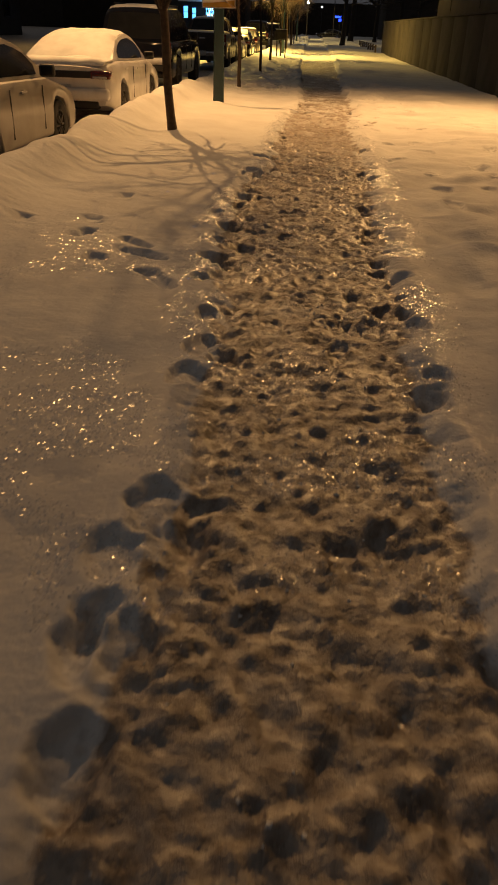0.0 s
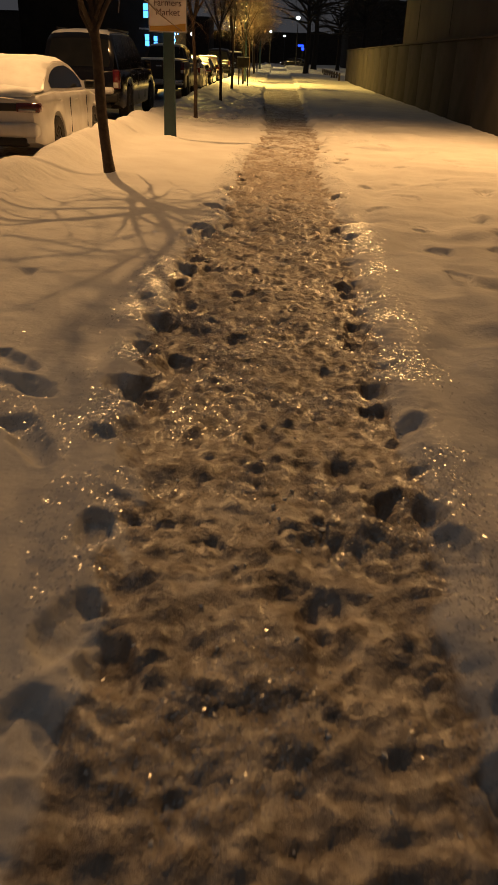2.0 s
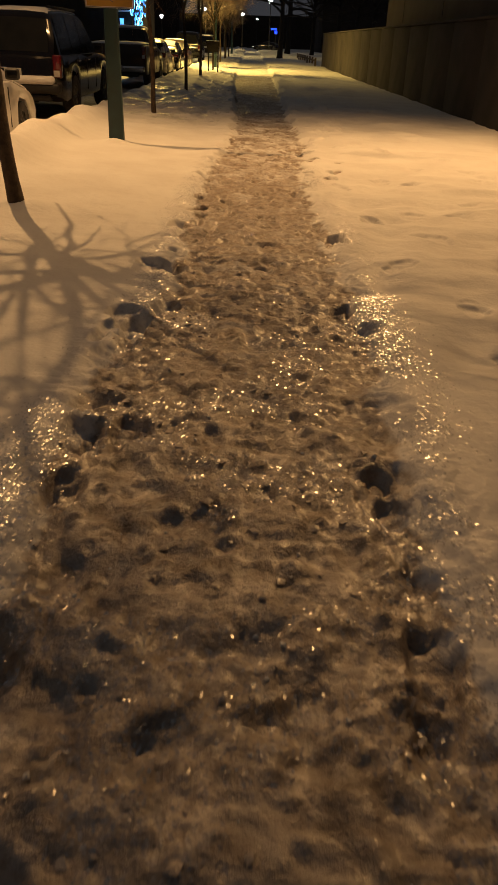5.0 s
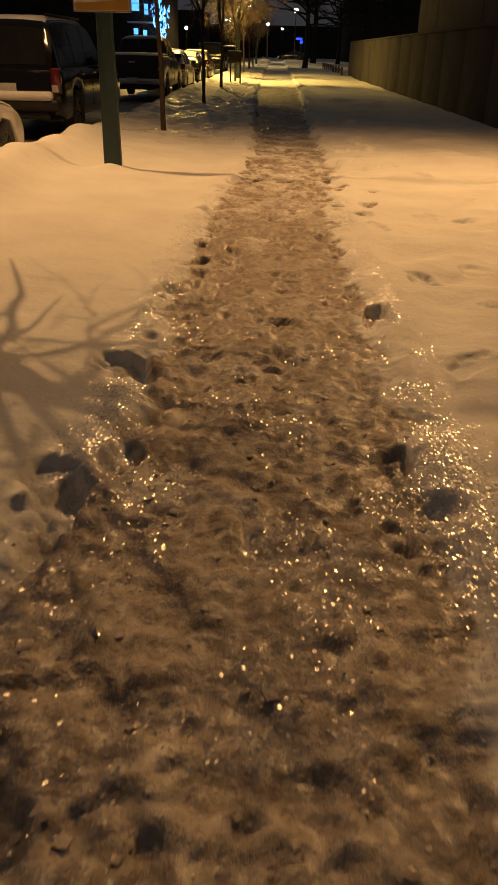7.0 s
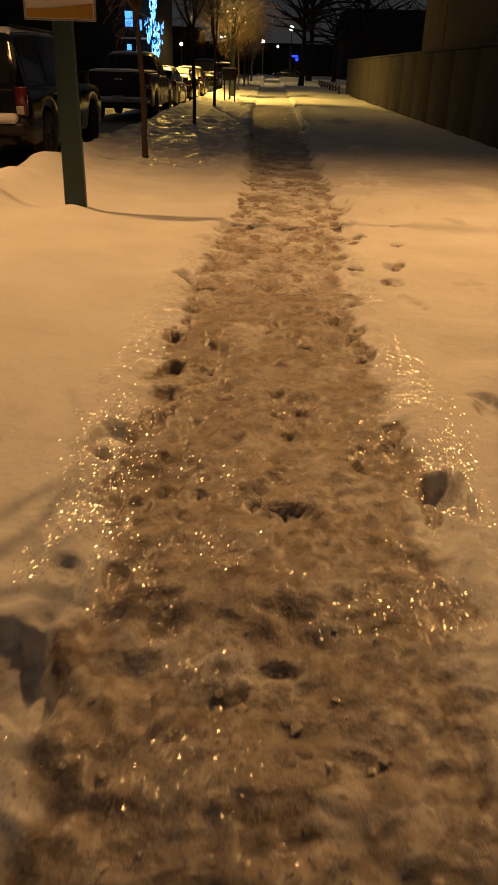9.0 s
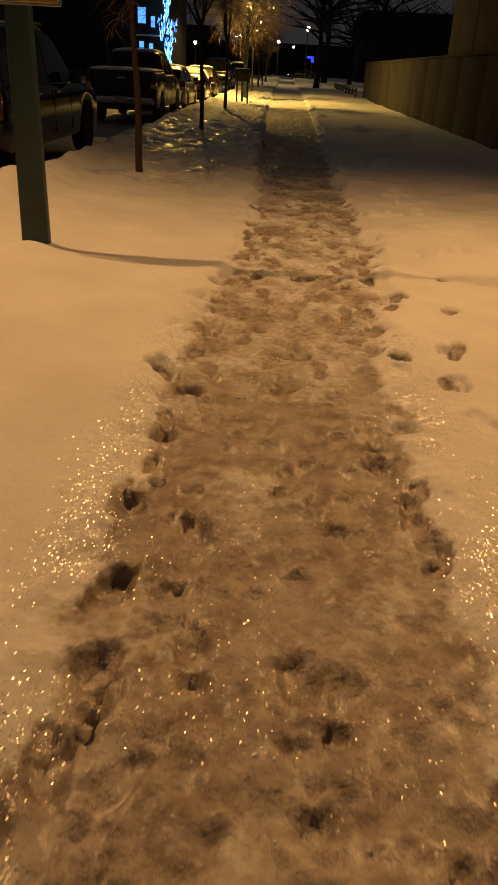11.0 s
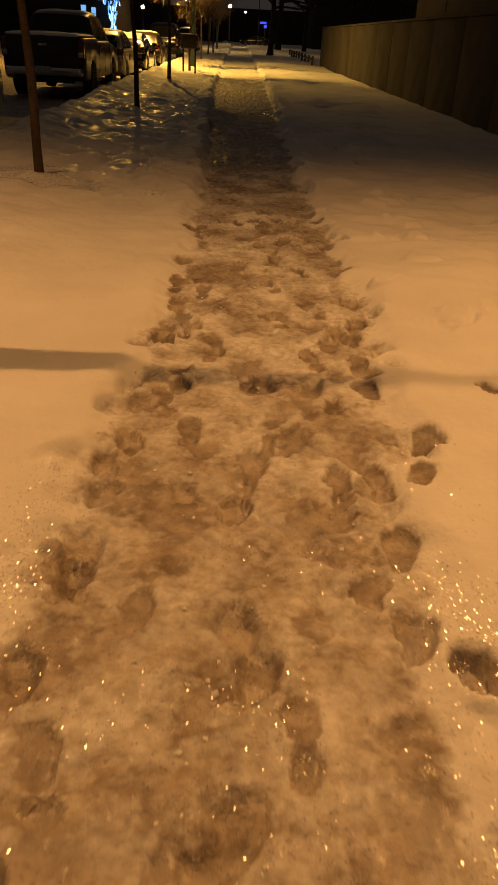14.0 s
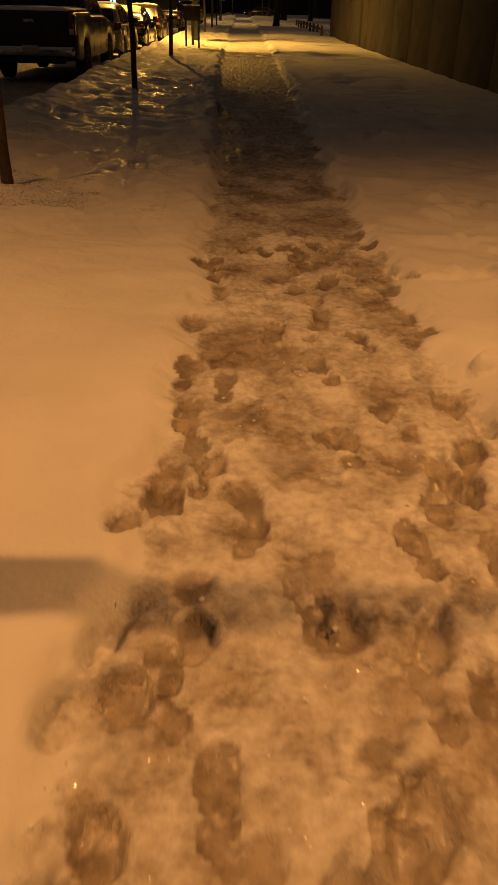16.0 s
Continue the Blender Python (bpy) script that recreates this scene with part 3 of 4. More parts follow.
def wall_lamp():
    x, y, z = WALL_LAMP
    ob = tagged(new("wall_lamp"), "sodium lamp on a short arm fixed to the building", "wall lamp")
    ob.matrix_basis = pose(x, y, z)
    v, f = [], []
    tube(v, f, [Vector((1.31, 0, 0.1)), Vector((0.7, 0, 0.28)), Vector((0.05, 0, 0.26))], [0.03, 0.03, 0.03], 8)
    part("arm", shape("arm", v, f, METAL), ob)
    part("wall_plate", rounded("wall_plate", (0.03, 0.16, 0.22), METAL, 0.01, (1.305, 0, 0.1)), ob)
    head = part("lamp_head", rounded("lamp_head", (0.34, 0.26, 0.14), METAL, 0.04, (0, 0, 0.22), 3), ob)
    part("lens", rounded("lens", (0.22, 0.18, 0.03), WARM, 0.01, (0, 0, 0.14)), head, "glowing orange lens")


wall_lamp()


def lettering(text, size, at, parent):
    cu = bpy.data.curves.new("lettering", "FONT")
    cu.body, cu.size, cu.align_x, cu.extrude = text, size, "CENTER", 0.002
    cu.materials.append(INK)
    ob = part("lettering", cu, parent, at=at)
    return ob


lamp_1 = street_lamp(17.17, "dark green street-lamp pole standing in snow with a long arm")
lamp_2 = copy_thing(lamp_1, pose(-1.97, LAMP_2_Y, 0))
lamp_3 = copy_thing(lamp_1, pose(-1.97, 97.0, 0))
sign = tagged(new("market_sign"), "white and gold farmers market sign fixed to the green pole", "sign")
sign.matrix_basis = pose(-1.97, 17.09, 1.86)
part("board", rounded("board", (0.66, 0.018, 0.95), SIGN_WHITE, 0.006, (0, 0, 0.475)), sign)
v, f = [], []
for k in range(13):
    s = k / 12
    x = -0.318 + 0.636 * s
    v += [(x, -0.0135, 0.014), (x, -0.0135, 0.085 + 0.055 * s ** 1.7)]
for k in range(12):
    f.append((2 * k, 2 * k + 2, 2 * k + 3, 2 * k + 1))
part("gold_band", shape("gold_band", v, f, SIGN_GOLD), sign, "gold curved band along the lower edge")
part("border", rounded("border", (0.68, 0.024, 0.016), METAL, 0.004, (0, 0, 0.0)), sign)
for dx in (-0.336, 0.336):
    part("border", rounded("border", (0.016, 0.024, 0.95), METAL, 0.004, (dx, 0, 0.475)), sign)
lettering("Farmers", 0.15, pose(0, -0.012, 0.40, 90), sign)
lettering("Market", 0.15, pose(0, -0.012, 0.255, 90), sign)
part("unreadable_line", rounded("unreadable_line", (0.33, 0.004, 0.075), INK, 0.001, (0, -0.012, 0.60)), sign)
strap = rounded("bracket", (0.25, 0.14, 0.04), METAL, 0.01)
for z in (0.2, 0.75):
    part("bracket", strap, sign, at=pose(0, 0.08, z))


# ---- trees ----
def tree_meshes(seed, tall, lean, droop, twigs, fork, girth, stout=1.0, leaders=5, spread=0.48, low=0):
    """A young street tree: a thin trunk that forks, and many fine icy twigs."""
    rnd = random.Random(seed)
    tv, tf, cv, cf = [], [], [], []
    pts, radii = [], []
    for k in range(12):
        s = k / 11
        z = -0.15 + (fork + 0.15) * s
        pts.append(Vector((lean * z + 0.015 * math.sin(z * 3 + seed), 0.012 * math.cos(z * 2.6 + seed), z)))
        radii.append(girth * (1 - 0.28 * s) * (1 + 0.35 * max(0, 0.12 - s) / 0.12) * (1 + 0.06 * math.sin(7 * s + seed)))
    tube(tv, tf, pts, radii, 12)
    top = pts[-1]
    limbs = []

    def limb(start, way, length, radius, depth):
        n = 6
        p, pp, rr = start.copy(), [start.copy()], [radius]
        d = way.normalized()
        for k in range(n):
            d = (d + Vector((rnd.gauss(0, 0.16), rnd.gauss(0, 0.16), rnd.gauss(0.02, 0.1) - (droop if depth > 1 else 0)))).normalized()
            p = p + d * length / n
            pp.append(p.copy())
            rr.append(max(radius * (1 - 0.75 * (k + 1) / n), 0.0022))
        big = depth == 0
        tube(tv if big else cv, tf if big else cf, pp, rr, 7 if big else (4 if depth == 1 else 3))
        if depth < 3:
            for k in range(twigs[depth]):
                j = rnd.randint(1 if depth else (2 if low == 0 else 4), n)
                side = Vector((rnd.gauss(0, 1), rnd.gauss(0, 1), rnd.gauss(0.15, 0.5))).normalized()
                limb(pp[j], d * 0.55 + side * 0.85, length * rnd.uniform(0.42, 0.7), max(rr[j] * 0.66, 0.009 * stout if depth == 0 else 0.004 * stout), depth + 1)

    for k in range(leaders):
        a = 2 * math.pi * k / leaders + rnd.random()
        limb(top - Vector((0, 0, 0.25 * rnd.random())), Vector((spread * math.cos(a), spread * math.sin(a), 1.0)), tall * rnd.uniform(0.5, 0.68), 0.032, 0)
    limb(top, Vector((0, 0, 1)), tall * 0.75, 0.046, 0)
    for k in range(low):
        a = 2 * math.pi * k / low + 0.4 * rnd.random()
        limb(top + Vector((0, 0, 0.1 + 0.4 * rnd.random())), Vector((math.cos(a), 0.7 * math.sin(a), 0.34)), 1.7, 0.034, 2)
    return shape("trunk", tv, tf, BARK, 60), shape("crown", cv, cf, TWIG, 0)


def plant_tree(meshes, x, y, turn, size, label):
    ob = tagged(new("street_tree"), label, "tree", group="row of young trees along the pavement")
    ob.matrix_basis = pose(x, y, ground_z(x, y) - 0.02, 0, 0, turn) @ Matrix.Scale(size, 4)
    part("trunk", meshes[0], ob)
    part("crown", meshes[1], ob, "bare fine twigs coated with ice")
    return ob


SPARSE = tree_meshes(3, 3.1, -0.068, 0.02, (10, 5, 2), 1.8, 0.075, 1.45, 6, 0.45, 9)
DENSE = [tree_meshes(11, 3.3, -0.03, 0.10, (9, 8, 5), 2.35, 0.055), tree_meshes(12, 3.4, 0.01, 0.12, (9, 8, 5), 2.1, 0.06)]
BARE = "slim bare young tree with icy twigs rising from the snow bank"
plant_tree(SPARSE, -2.13, 12.2, 0, 1.0, "slim leaning bare street tree with a dark trunk in snow")
plant_tree(DENSE[0], -1.95, 22.05, 20, 0.92, BARE)
for k, (x, y) in enumerate(((-1.9, 30.4), (-2.05, 40.3), (-1.93, 49.3), (-2.05, 55.2), (-2.0, 62.5), (-1.85, 69.5), (-2.1, 77), (-2.0, 86), (-2.1, 105))):
    plant_tree(DENSE[k % 2], x, y, 71 * k, 0.95 + 0.1 * ((k * 37) % 10) / 10, BARE)


# ---- parked vehicles ----
TYRE = lathe("tyre", [(0.20, -0.09), (0.30, -0.105), (0.335, -0.085), (0.34, 0.0), (0.335, 0.085), (0.30, 0.105), (0.20, 0.09)], RUBBER)


def rim_mesh():
    v, f = [], []
    for k in range(10):
        a = 2 * math.pi * k / 10
        tube(v, f, [Vector((0.075, 0.03 * math.cos(a), 0.03 * math.sin(a))), Vector((0.062, 0.2 * math.cos(a), 0.2 * math.sin(a)))], [0.026, 0.02], 5)
    ring = lathe("ring", [(0.19, 0.02), (0.19, 0.085), (0.212, 0.092), (0.215, 0.05), (0.06, 0.02), (0.0, 0.02)], RIM)
    s = len(v)
    v += [Vector(q.co) for q in ring.vertices]
    f += [tuple(s + i for i in q.vertices) for q in ring.polygons]
    bpy.data.meshes.remove(ring)
    return shape("rim", v, f, RIM, 40)


RIM_MESH = rim_mesh()


class Form:
    """The outline of a vehicle: curves along its length (y, rear to front) for deck, roof and half width."""

    def __init__(self, length, width, deck, roof, axles, radius=0.34, sill=0.24, round_end=0.35):
        self.length, self.width, self.axles, self.radius, self.sill, self.round_end = length, width, axles, radius, sill, round_end
        self.deck_keys, self.roof_keys = list(zip(*deck)), list(zip(*roof))
        self.top = max(self.roof_keys[1])

    def deck(self, y):
        return float(np.interp(y, *self.deck_keys))

    def roof(self, y):
        return max(float(np.interp(y, *self.roof_keys)), self.deck(y) - 0.02)

    def half(self, y):
        e = min(y, self.length - y) / self.round_end
        e = min(max(e, 0), 1)
        return self.width / 2 * (0.86 + 0.14 * math.sqrt(1 - (1 - e) ** 2))

    def bottom(self, y):
        z = self.sill + 0.10 * (1 - min(min(y, self.length - y) / 0.3, 1))
        arch = self.radius + 0.055
        for a in self.axles:
            if abs(y - a) < arch:
                z = max(z, self.radius + math.sqrt(arch ** 2 - (y - a) ** 2))
        return z

    def body_section(self, y):
        w, d, z = self.half(y), self.deck(y), self.bottom(y)
        z = min(z, d - 0.2)
        mid = z + 0.45 * (d - z)
        return [(0, z), (w * 0.80, z), (w * 0.965, z + 0.012), (w * 0.985, z + 0.05), (w, mid), (w * 0.992, mid + 0.3 * (d - mid)), (w * 0.972, d - 0.07),
                (w * 0.945, d - 0.022), (w * 0.89, d), (w * 0.45, d + 0.02), (0, d + 0.028)]

    def side(self, y, z):
        """Half width of the cabin at that height."""
        base, d = self.half(y) * 0.90, self.deck(y)
        s = min(max((z - d) / (self.top - d), 0), 1)
        return base - (base - self.width * 0.5 * 0.70) * (0.75 * s + 0.25 * s * s)

    def cabin_section(self, y):
        d, r = self.deck(y), self.roof(y)
        g = r - d
        pts = [(self.side(y, d + g * s), d + g * s) for s in (0, 0.2, 0.4, 0.6, 0.8, 0.92)]
        e = self.side(y, r)
        return pts + [(e * 0.95, r - 0.03 * g), (e * 0.85, r), (e * 0.4, r + 0.03 * g), (0, r + 0.035 * g)]


def loft(name, sections, ys, mat, caps=True, smooth=32):
    v, f = [], []
    m = len(sections[0])
    ring = 2 * m - 2
    for y, sec in zip(ys, sections):
        full = [(x, z) for x, z in sec] + [(-x, z) for x, z in sec[-2:0:-1]]
        v += [(x, y, z) for x, z in full]
    for i in range(len(ys) - 1):
        for k in range(ring):
            a, c = i * ring + k, i * ring + (k + 1) % ring
            f.append((a, c, c + ring, a + ring))
    if caps:
        f.append(tuple(range(ring))[::-1])
        f.append(tuple((len(ys) - 1) * ring + k for k in range(ring)))
    return shape(name, v, f, mat, smooth)


def side_pane(form, a, b, mirror, mat=None, low=0.04, high=0.09, out=0.007):
    v, f = [], []
    n = 10
    for y in np.linspace(a, b, n):
        z0, z1 = form.deck(y) + low, form.roof(y) - high
        z1 = max(z1, z0 + 0.01)
        for s in np.linspace(0, 1, 5):
            z = z0 + (z1 - z0) * s
            v.append((mirror * (form.side(y, z) + out), y, z))
    for i in range(n - 1):
        for k in range(4):
            q = i * 5 + k
            f.append((q, q + 5, q + 6, q + 1) if mirror > 0 else (q, q + 1, q + 6, q + 5))
    return shape("side_window", v, f, mat or GLASS, 40)


def end_pane(form, a, b, name, out=0.012, rim=0.86, mat=None):
    """A pane over the sloping end of the cabin between two places along the car."""
    v, f = [], []
    n, m = 9, 9
    slope = math.atan2(form.roof(b) - form.roof(a), b - a)
    for y in np.linspace(a, b, n):
        r = form.roof(y)
        e = form.side(y, r) * rim
        g = r - form.deck(y)
        for s in np.linspace(-1, 1, m):
            z = r + 0.035 * g * (1 - s * s)
            v.append((e * s, y - out * math.sin(slope), z + out * math.cos(slope)))
    for i in range(n - 1):
        for k in range(m - 1):
            q = i * m + k
            f.append((q, q + 1, q + m + 1, q + m))
    return shape(name, v, f, mat or GLASS, 40)


def snow_sheet(form, a, b, on_roof, thick, seed, over=1.0):
    """Snow lying on the roof or on the bonnet and boot: a layer with a closed rim."""
    v, f = [], []
    n, m = 26, 15
    for lift in (1, 0):
        for i, y in enumerate(np.linspace(a, b, n)):
            top = form.roof(y) if on_roof else form.deck(y) + 0.02
            e = (form.side(y, top) if on_roof else form.half(y) * 0.93) * over
            for s in np.linspace(-1, 1, m):
                edge = min(1, (1 - abs(s)) * 5) * min(1, i / 2, (n - 1 - i) / 2)
                wob = 0.6 + 0.5 * noise.noise(Vector((s * 2, y * 2.2, seed)))
                v.append((e * s, y, top - 0.04 * s ** 4 * on_roof + 0.004 + lift * (0.02 + thick * wob * math.sqrt(max(edge, 0)))))
    q0 = n * m
    for i in range(n - 1):
        for k in range(m - 1):
            q = i * m + k
            f.append((q, q + 1, q + m + 1, q + m))
            f.append((q0 + q, q0 + q + m, q0 + q + m + 1, q0 + q + 1))
    edge = [k for k in range(m)] + [i * m + m - 1 for i in range(1, n)] + [(n - 1) * m + k for k in range(m - 2, -1, -1)] + [i * m for i in range(n - 2, 0, -1)]
    for i, e in enumerate(edge):
        g = edge[(i + 1) % len(edge)]
        f.append((e, q0 + e, q0 + g, g))
    return shape("snow_layer", v, f, SNOW, 60)


def vehicle(form, paint, at, label, category, style):
    ob = tagged(new(category.replace(" ", "_")), label, category, group="vehicles parked along the kerb")
    ob.matrix_basis = at
    L, W = form.length, form.width
    ys = sorted(set(np.round(np.concatenate([np.linspace(0, 0.3, 7), np.linspace(0.3, L - 0.3, 40), np.linspace(L - 0.3, L, 7)]
                    + [a + np.linspace(-1, 1, 15) * (form.radius + 0.055) for a in form.axles]), 4)))
    body = part("body", loft("body", [form.body_section(y) for y in ys], ys, paint), ob)
    part("underbody", rounded("underbody", (W * 0.78, L - 0.5, 0.16), TRIM, 0.03, (0, L / 2, form.sill + 0.12)), ob)
    c0, c1 = style["cabin"]
    cy = np.linspace(c0, c1, 34)
    part("cabin", loft("cabin", [form.cabin_section(y) for y in cy], cy, paint, True), ob)
    for m in (-1, 1):
        for a, b in style["windows"]:
            part("side_window", side_pane(form, a, b, m), ob, "dark glass")
        # mirror, handles, sill and rear lamps
        y = style["mirror"]
        mir = part("wing_mirror", rounded("wing_mirror", (0.20, 0.11, 0.15 * style.get("mirror_size", 1)), style.get("mirror_mat", paint), 0.035, (m * (form.half(y) + 0.07), y, form.deck(y) + 0.09), 3), ob)
        part("mirror_glass", rounded("mirror_glass", (0.14, 0.01, 0.10), GLASS, 0.003, (m * (form.half(y) + 0.08), y - 0.057, form.deck(y) + 0.09)), mir)
        for y in style["handles"]:
            part("door_handle", rounded("door_handle", (0.03, 0.18, 0.03), style.get("handle_mat", paint), 0.008, (m * (form.half(y) + 0.005), y, form.deck(y) - 0.13)), ob)
        for y in style["gaps"]:
            h = form.deck(y) - form.sill - 0.12
            part("door_gap", rounded("door_gap", (0.012, 0.012, h * 0.86), TRIM, 0.002, (m * (form.half(y) * 0.994), y, form.sill + 0.08 + h / 2)), ob)
        lz, lh, lw = style["tail"]
        e = form.half(0.06)
        lamp = part("tail_lamp", rounded("tail_lamp", (lw, 0.16, lh), RED, 0.025, (m * (e - lw / 2 + 0.03), 0.055, lz), 2), ob, "red tail lamp")
        part("reversing_lamp", rounded("reversing_lamp", (lw * 0.7, 0.03, lh * 0.28), CLEAR, 0.008, (m * (e - lw / 2 + 0.02), -0.028, lz - lh * 0.3)), lamp, "pale reversing lamp")
        e = form.half(L - 0.12)
        part("headlamp", rounded("headlamp", (0.34, 0.2, 0.15), CLEAR, 0.04, (m * (e - 0.2), L - 0.12, form.deck(L - 0.1) - 0.16), 2), ob)
    if "rear_window" in style:
        part("rear_window", end_pane(form, *style["rear_window"], "rear_window"), ob, "dark rear window")
    part("windscreen", end_pane(form, *style["windscreen"], "windscreen"), ob, "dark windscreen")
    bz = style["bumper"]
    part("rear_bumper", rounded("rear_bumper", (W * 0.93, 0.22, 0.20), style.get("bumper_mat", paint), 0.06, (0, 0.02, bz), 3), ob)
    part("front_bumper", rounded("front_bumper", (W * 0.9, 0.2, 0.24), style.get("bumper_mat", paint), 0.06, (0, L - 0.04, 0.45), 3), ob)
    part("rear_valance", rounded("rear_valance", (W * 0.72, 0.18, 0.14), TRIM, 0.04, (0, 0.07, bz - 0.17)), ob, "black lower valance")
    part("number_plate", rounded("number_plate", (0.34, 0.015, 0.15), PLATE, 0.004, (style.get("plate_x", 0), style.get("plate_y", -0.008), style["plate"])), ob, "pale number plate")
    if "band" in style:
        z, h = style["band"]
        part("trunk_recess", rounded("trunk_recess", (W * 0.84, 0.03, h), TRIM, 0.01, (0, 0.0, z)), ob, "dark strip between the tail lamps")
    for a in form.axles:
        for m in (-1, 1):
            k = form.radius / 0.34
            wheel = tagged(new("wheel"))
            wheel.parent = ob
            wheel.matrix_basis = pose(m * (W / 2 - 0.12), a, form.radius) @ Matrix.Diagonal((m * k, k, k, 1))
            part("tyre", TYRE, wheel)
            part("rim", RIM_MESH, wheel, "grey spoked rim")
    return ob


STREET_Z = -0.085
SIDE_X = -3.55


def parked(form, paint, rear_y, label, category, style, dx=0.0, z=0.0):
    m = pose(SIDE_X + dx - form.width / 2, rear_y, STREET_Z + z)
    return vehicle(form, paint, m, label, category, style), m


def lay_snow(form, m, pieces, label):
    top = tagged(new("snow_layer"), label, "snow", kind="stuff")
    top.matrix_basis = m
    for a, b, on_roof, thick, seed, over in pieces:
        part("snow_sheet", snow_sheet(form, a, b, on_roof, thick, seed, over), top)


SEDAN = Form(4.6, 1.80, [(0, 0.93), (0.12, 1.0), (0.9, 1.03), (1.6, 1.0), (3.3, 0.97), (4.2, 0.80), (4.6, 0.66)],
             [(0, 0.5), (0.42, 1.0), (0.75, 1.17), (1.25, 1.37), (1.75, 1.45), (2.35, 1.46), (2.75, 1.38), (3.45, 0.97), (4.6, 0.4)], (1.0, 3.7), 0.335)
SEDAN_STYLE = dict(cabin=(0.40, 3.48), windows=((0.95, 3.02),), mirror=2.98, handles=(1.15, 2.2), gaps=(1.76, 2.95), tail=(0.83, 0.13, 0.36),
                   rear_window=(0.5, 1.2), windscreen=(2.72, 3.4), bumper=0.52, plate=0.60, band=(0.83, 0.11), mirror_mat=TRIM)
_, place = parked(SEDAN, WHITE_PAINT, 13.95, "white saloon car thickly covered with snow, parked behind a bank", "car", SEDAN_STYLE, 0.09)
lay_snow(SEDAN, place, ((0.40, 3.40, 1, 0.06, 3, 1.0), (0.03, 0.55, 0, 0.06, 4, 0.96), (3.40, 4.5, 0, 0.05, 5, 0.94)), "thick smooth snow on the white saloon car")
_, place = parked(SEDAN, SILVER_PAINT, 7.45, "silver saloon car with frosted windows parked at the kerb", "car", SEDAN_STYLE, 0.02)
lay_snow(SEDAN, place, ((1.3, 2.7, 1, 0.02, 8, 0.9),), "thin snow on the silver car's roof")

SUV = Form(5.8, 2.0, [(0, 1.14), (0.06, 1.22), (3.9, 1.24), (4.3, 1.24), (5.3, 1.17), (5.65, 1.08), (5.8, 0.95)],
           [(0, 1.15), (0.04, 1.22), (0.30, 1.90), (0.5, 2.01), (1.6, 2.05), (3.0, 2.04), (3.4, 1.94), (4.2, 1.23), (5.8, 0.5)], (1.2, 4.75), 0.42, 0.36, 0.3)
SUV_STYLE = dict(cabin=(0.03, 4.22), windows=((0.42, 1.45), (1.55, 2.5), (2.6, 3.6)), mirror=3.65, handles=(1.7, 2.75), gaps=(1.5, 2.55, 3.6),
                 tail=(1.02, 0.42, 0.17), rear_window=(0.06, 0.28), windscreen=(3.42, 4.12), bumper=0.62, plate=0.9, mirror_size=1.5, bumper_mat=TRIM, mirror_mat=TRIM, handle_mat=CHROME)
suv, place = parked(SUV, BLACK_PAINT, 21.6, "large black sport utility vehicle with snow on its roof and bumper", "car", SUV_STYLE, -0.15)
part("nameplate", rounded("nameplate", (0.26, 0.012, 0.035), CHROME, 0.003, (-0.25, -0.006, 0.98)), suv, "small chrome badge")
rail = rounded("roof_rail", (0.05, 2.6, 0.05), TRIM, 0.015)
for m in (-1, 1):
    part("roof_rail", rail, suv, at=pose(m * 0.62, 2.0, 2.075))
lay_snow(SUV, place, ((0.42, 3.1, 1, 0.035, 13, 0.95), (4.5, 5.55, 0, 0.02, 14, 0.8)), "patchy snow on the black vehicle's roof")
shelf = tagged(new("bumper_snow"), "lump of snow lying on the black vehicle's rear bumper", "snow", kind="stuff")
shelf.matrix_basis = place
part("snow_lump", rounded("snow_lump", (1.5, 0.2, 0.16), SNOW, 0.07, (0.08, -0.03, 0.77), 3), shelf)

PICKUP = Form(5.7, 1.98, [(0, 1.30), (0.05, 1.36), (2.0, 1.36), (2.1, 1.28), (4.2, 1.26), (4.5, 1.22), (5.3, 1.12), (5.7, 0.95)],
              [(0, 0.9), (1.95, 1.3), (2.02, 1.4), (2.2, 1.84), (2.5, 1.92), (3.4, 1.92), (3.75, 1.83), (4.45, 1.24), (5.7, 0.6)], (1.2, 4.6), 0.40, 0.42, 0.25)
PICKUP_STYLE = dict(cabin=(1.98, 4.48), windows=((2.3, 3.0), (3.1, 3.9)), mirror=3.95, handles=(2.4, 3.2), gaps=(2.1, 3.05, 3.95), tail=(1.12, 0.40, 0.15),
                    rear_window=(2.03, 2.2), windscreen=(3.78, 4.38), bumper=0.62, plate=0.66, plate_y=-0.1, bumper_mat=CHROME, mirror_mat=TRIM)
pickup, place = parked(PICKUP, BROWN_PAINT, 33.6, "dark brown pickup truck with a snowy bed and chrome bumper", "pickup truck", PICKUP_STYLE, 0.05)
part("tailgate_handle", rounded("tailgate_handle", (0.22, 0.02, 0.06), CHROME, 0.01, (0, -0.006, 1.18)), pickup, "chrome tailgate handle")
part("tailgate_line", rounded("tailgate_line", (1.45, 0.012, 0.02), TRIM, 0.003, (0, -0.004, 0.76)), pickup)
lay_snow(PICKUP, place, ((0.04, 1.95, 0, 0.06, 23, 0.98), (2.4, 3.6, 1, 0.04, 24, 0.95), (4.5, 5.5, 0, 0.04, 25, 0.9)), "snow filling the pickup's bed")

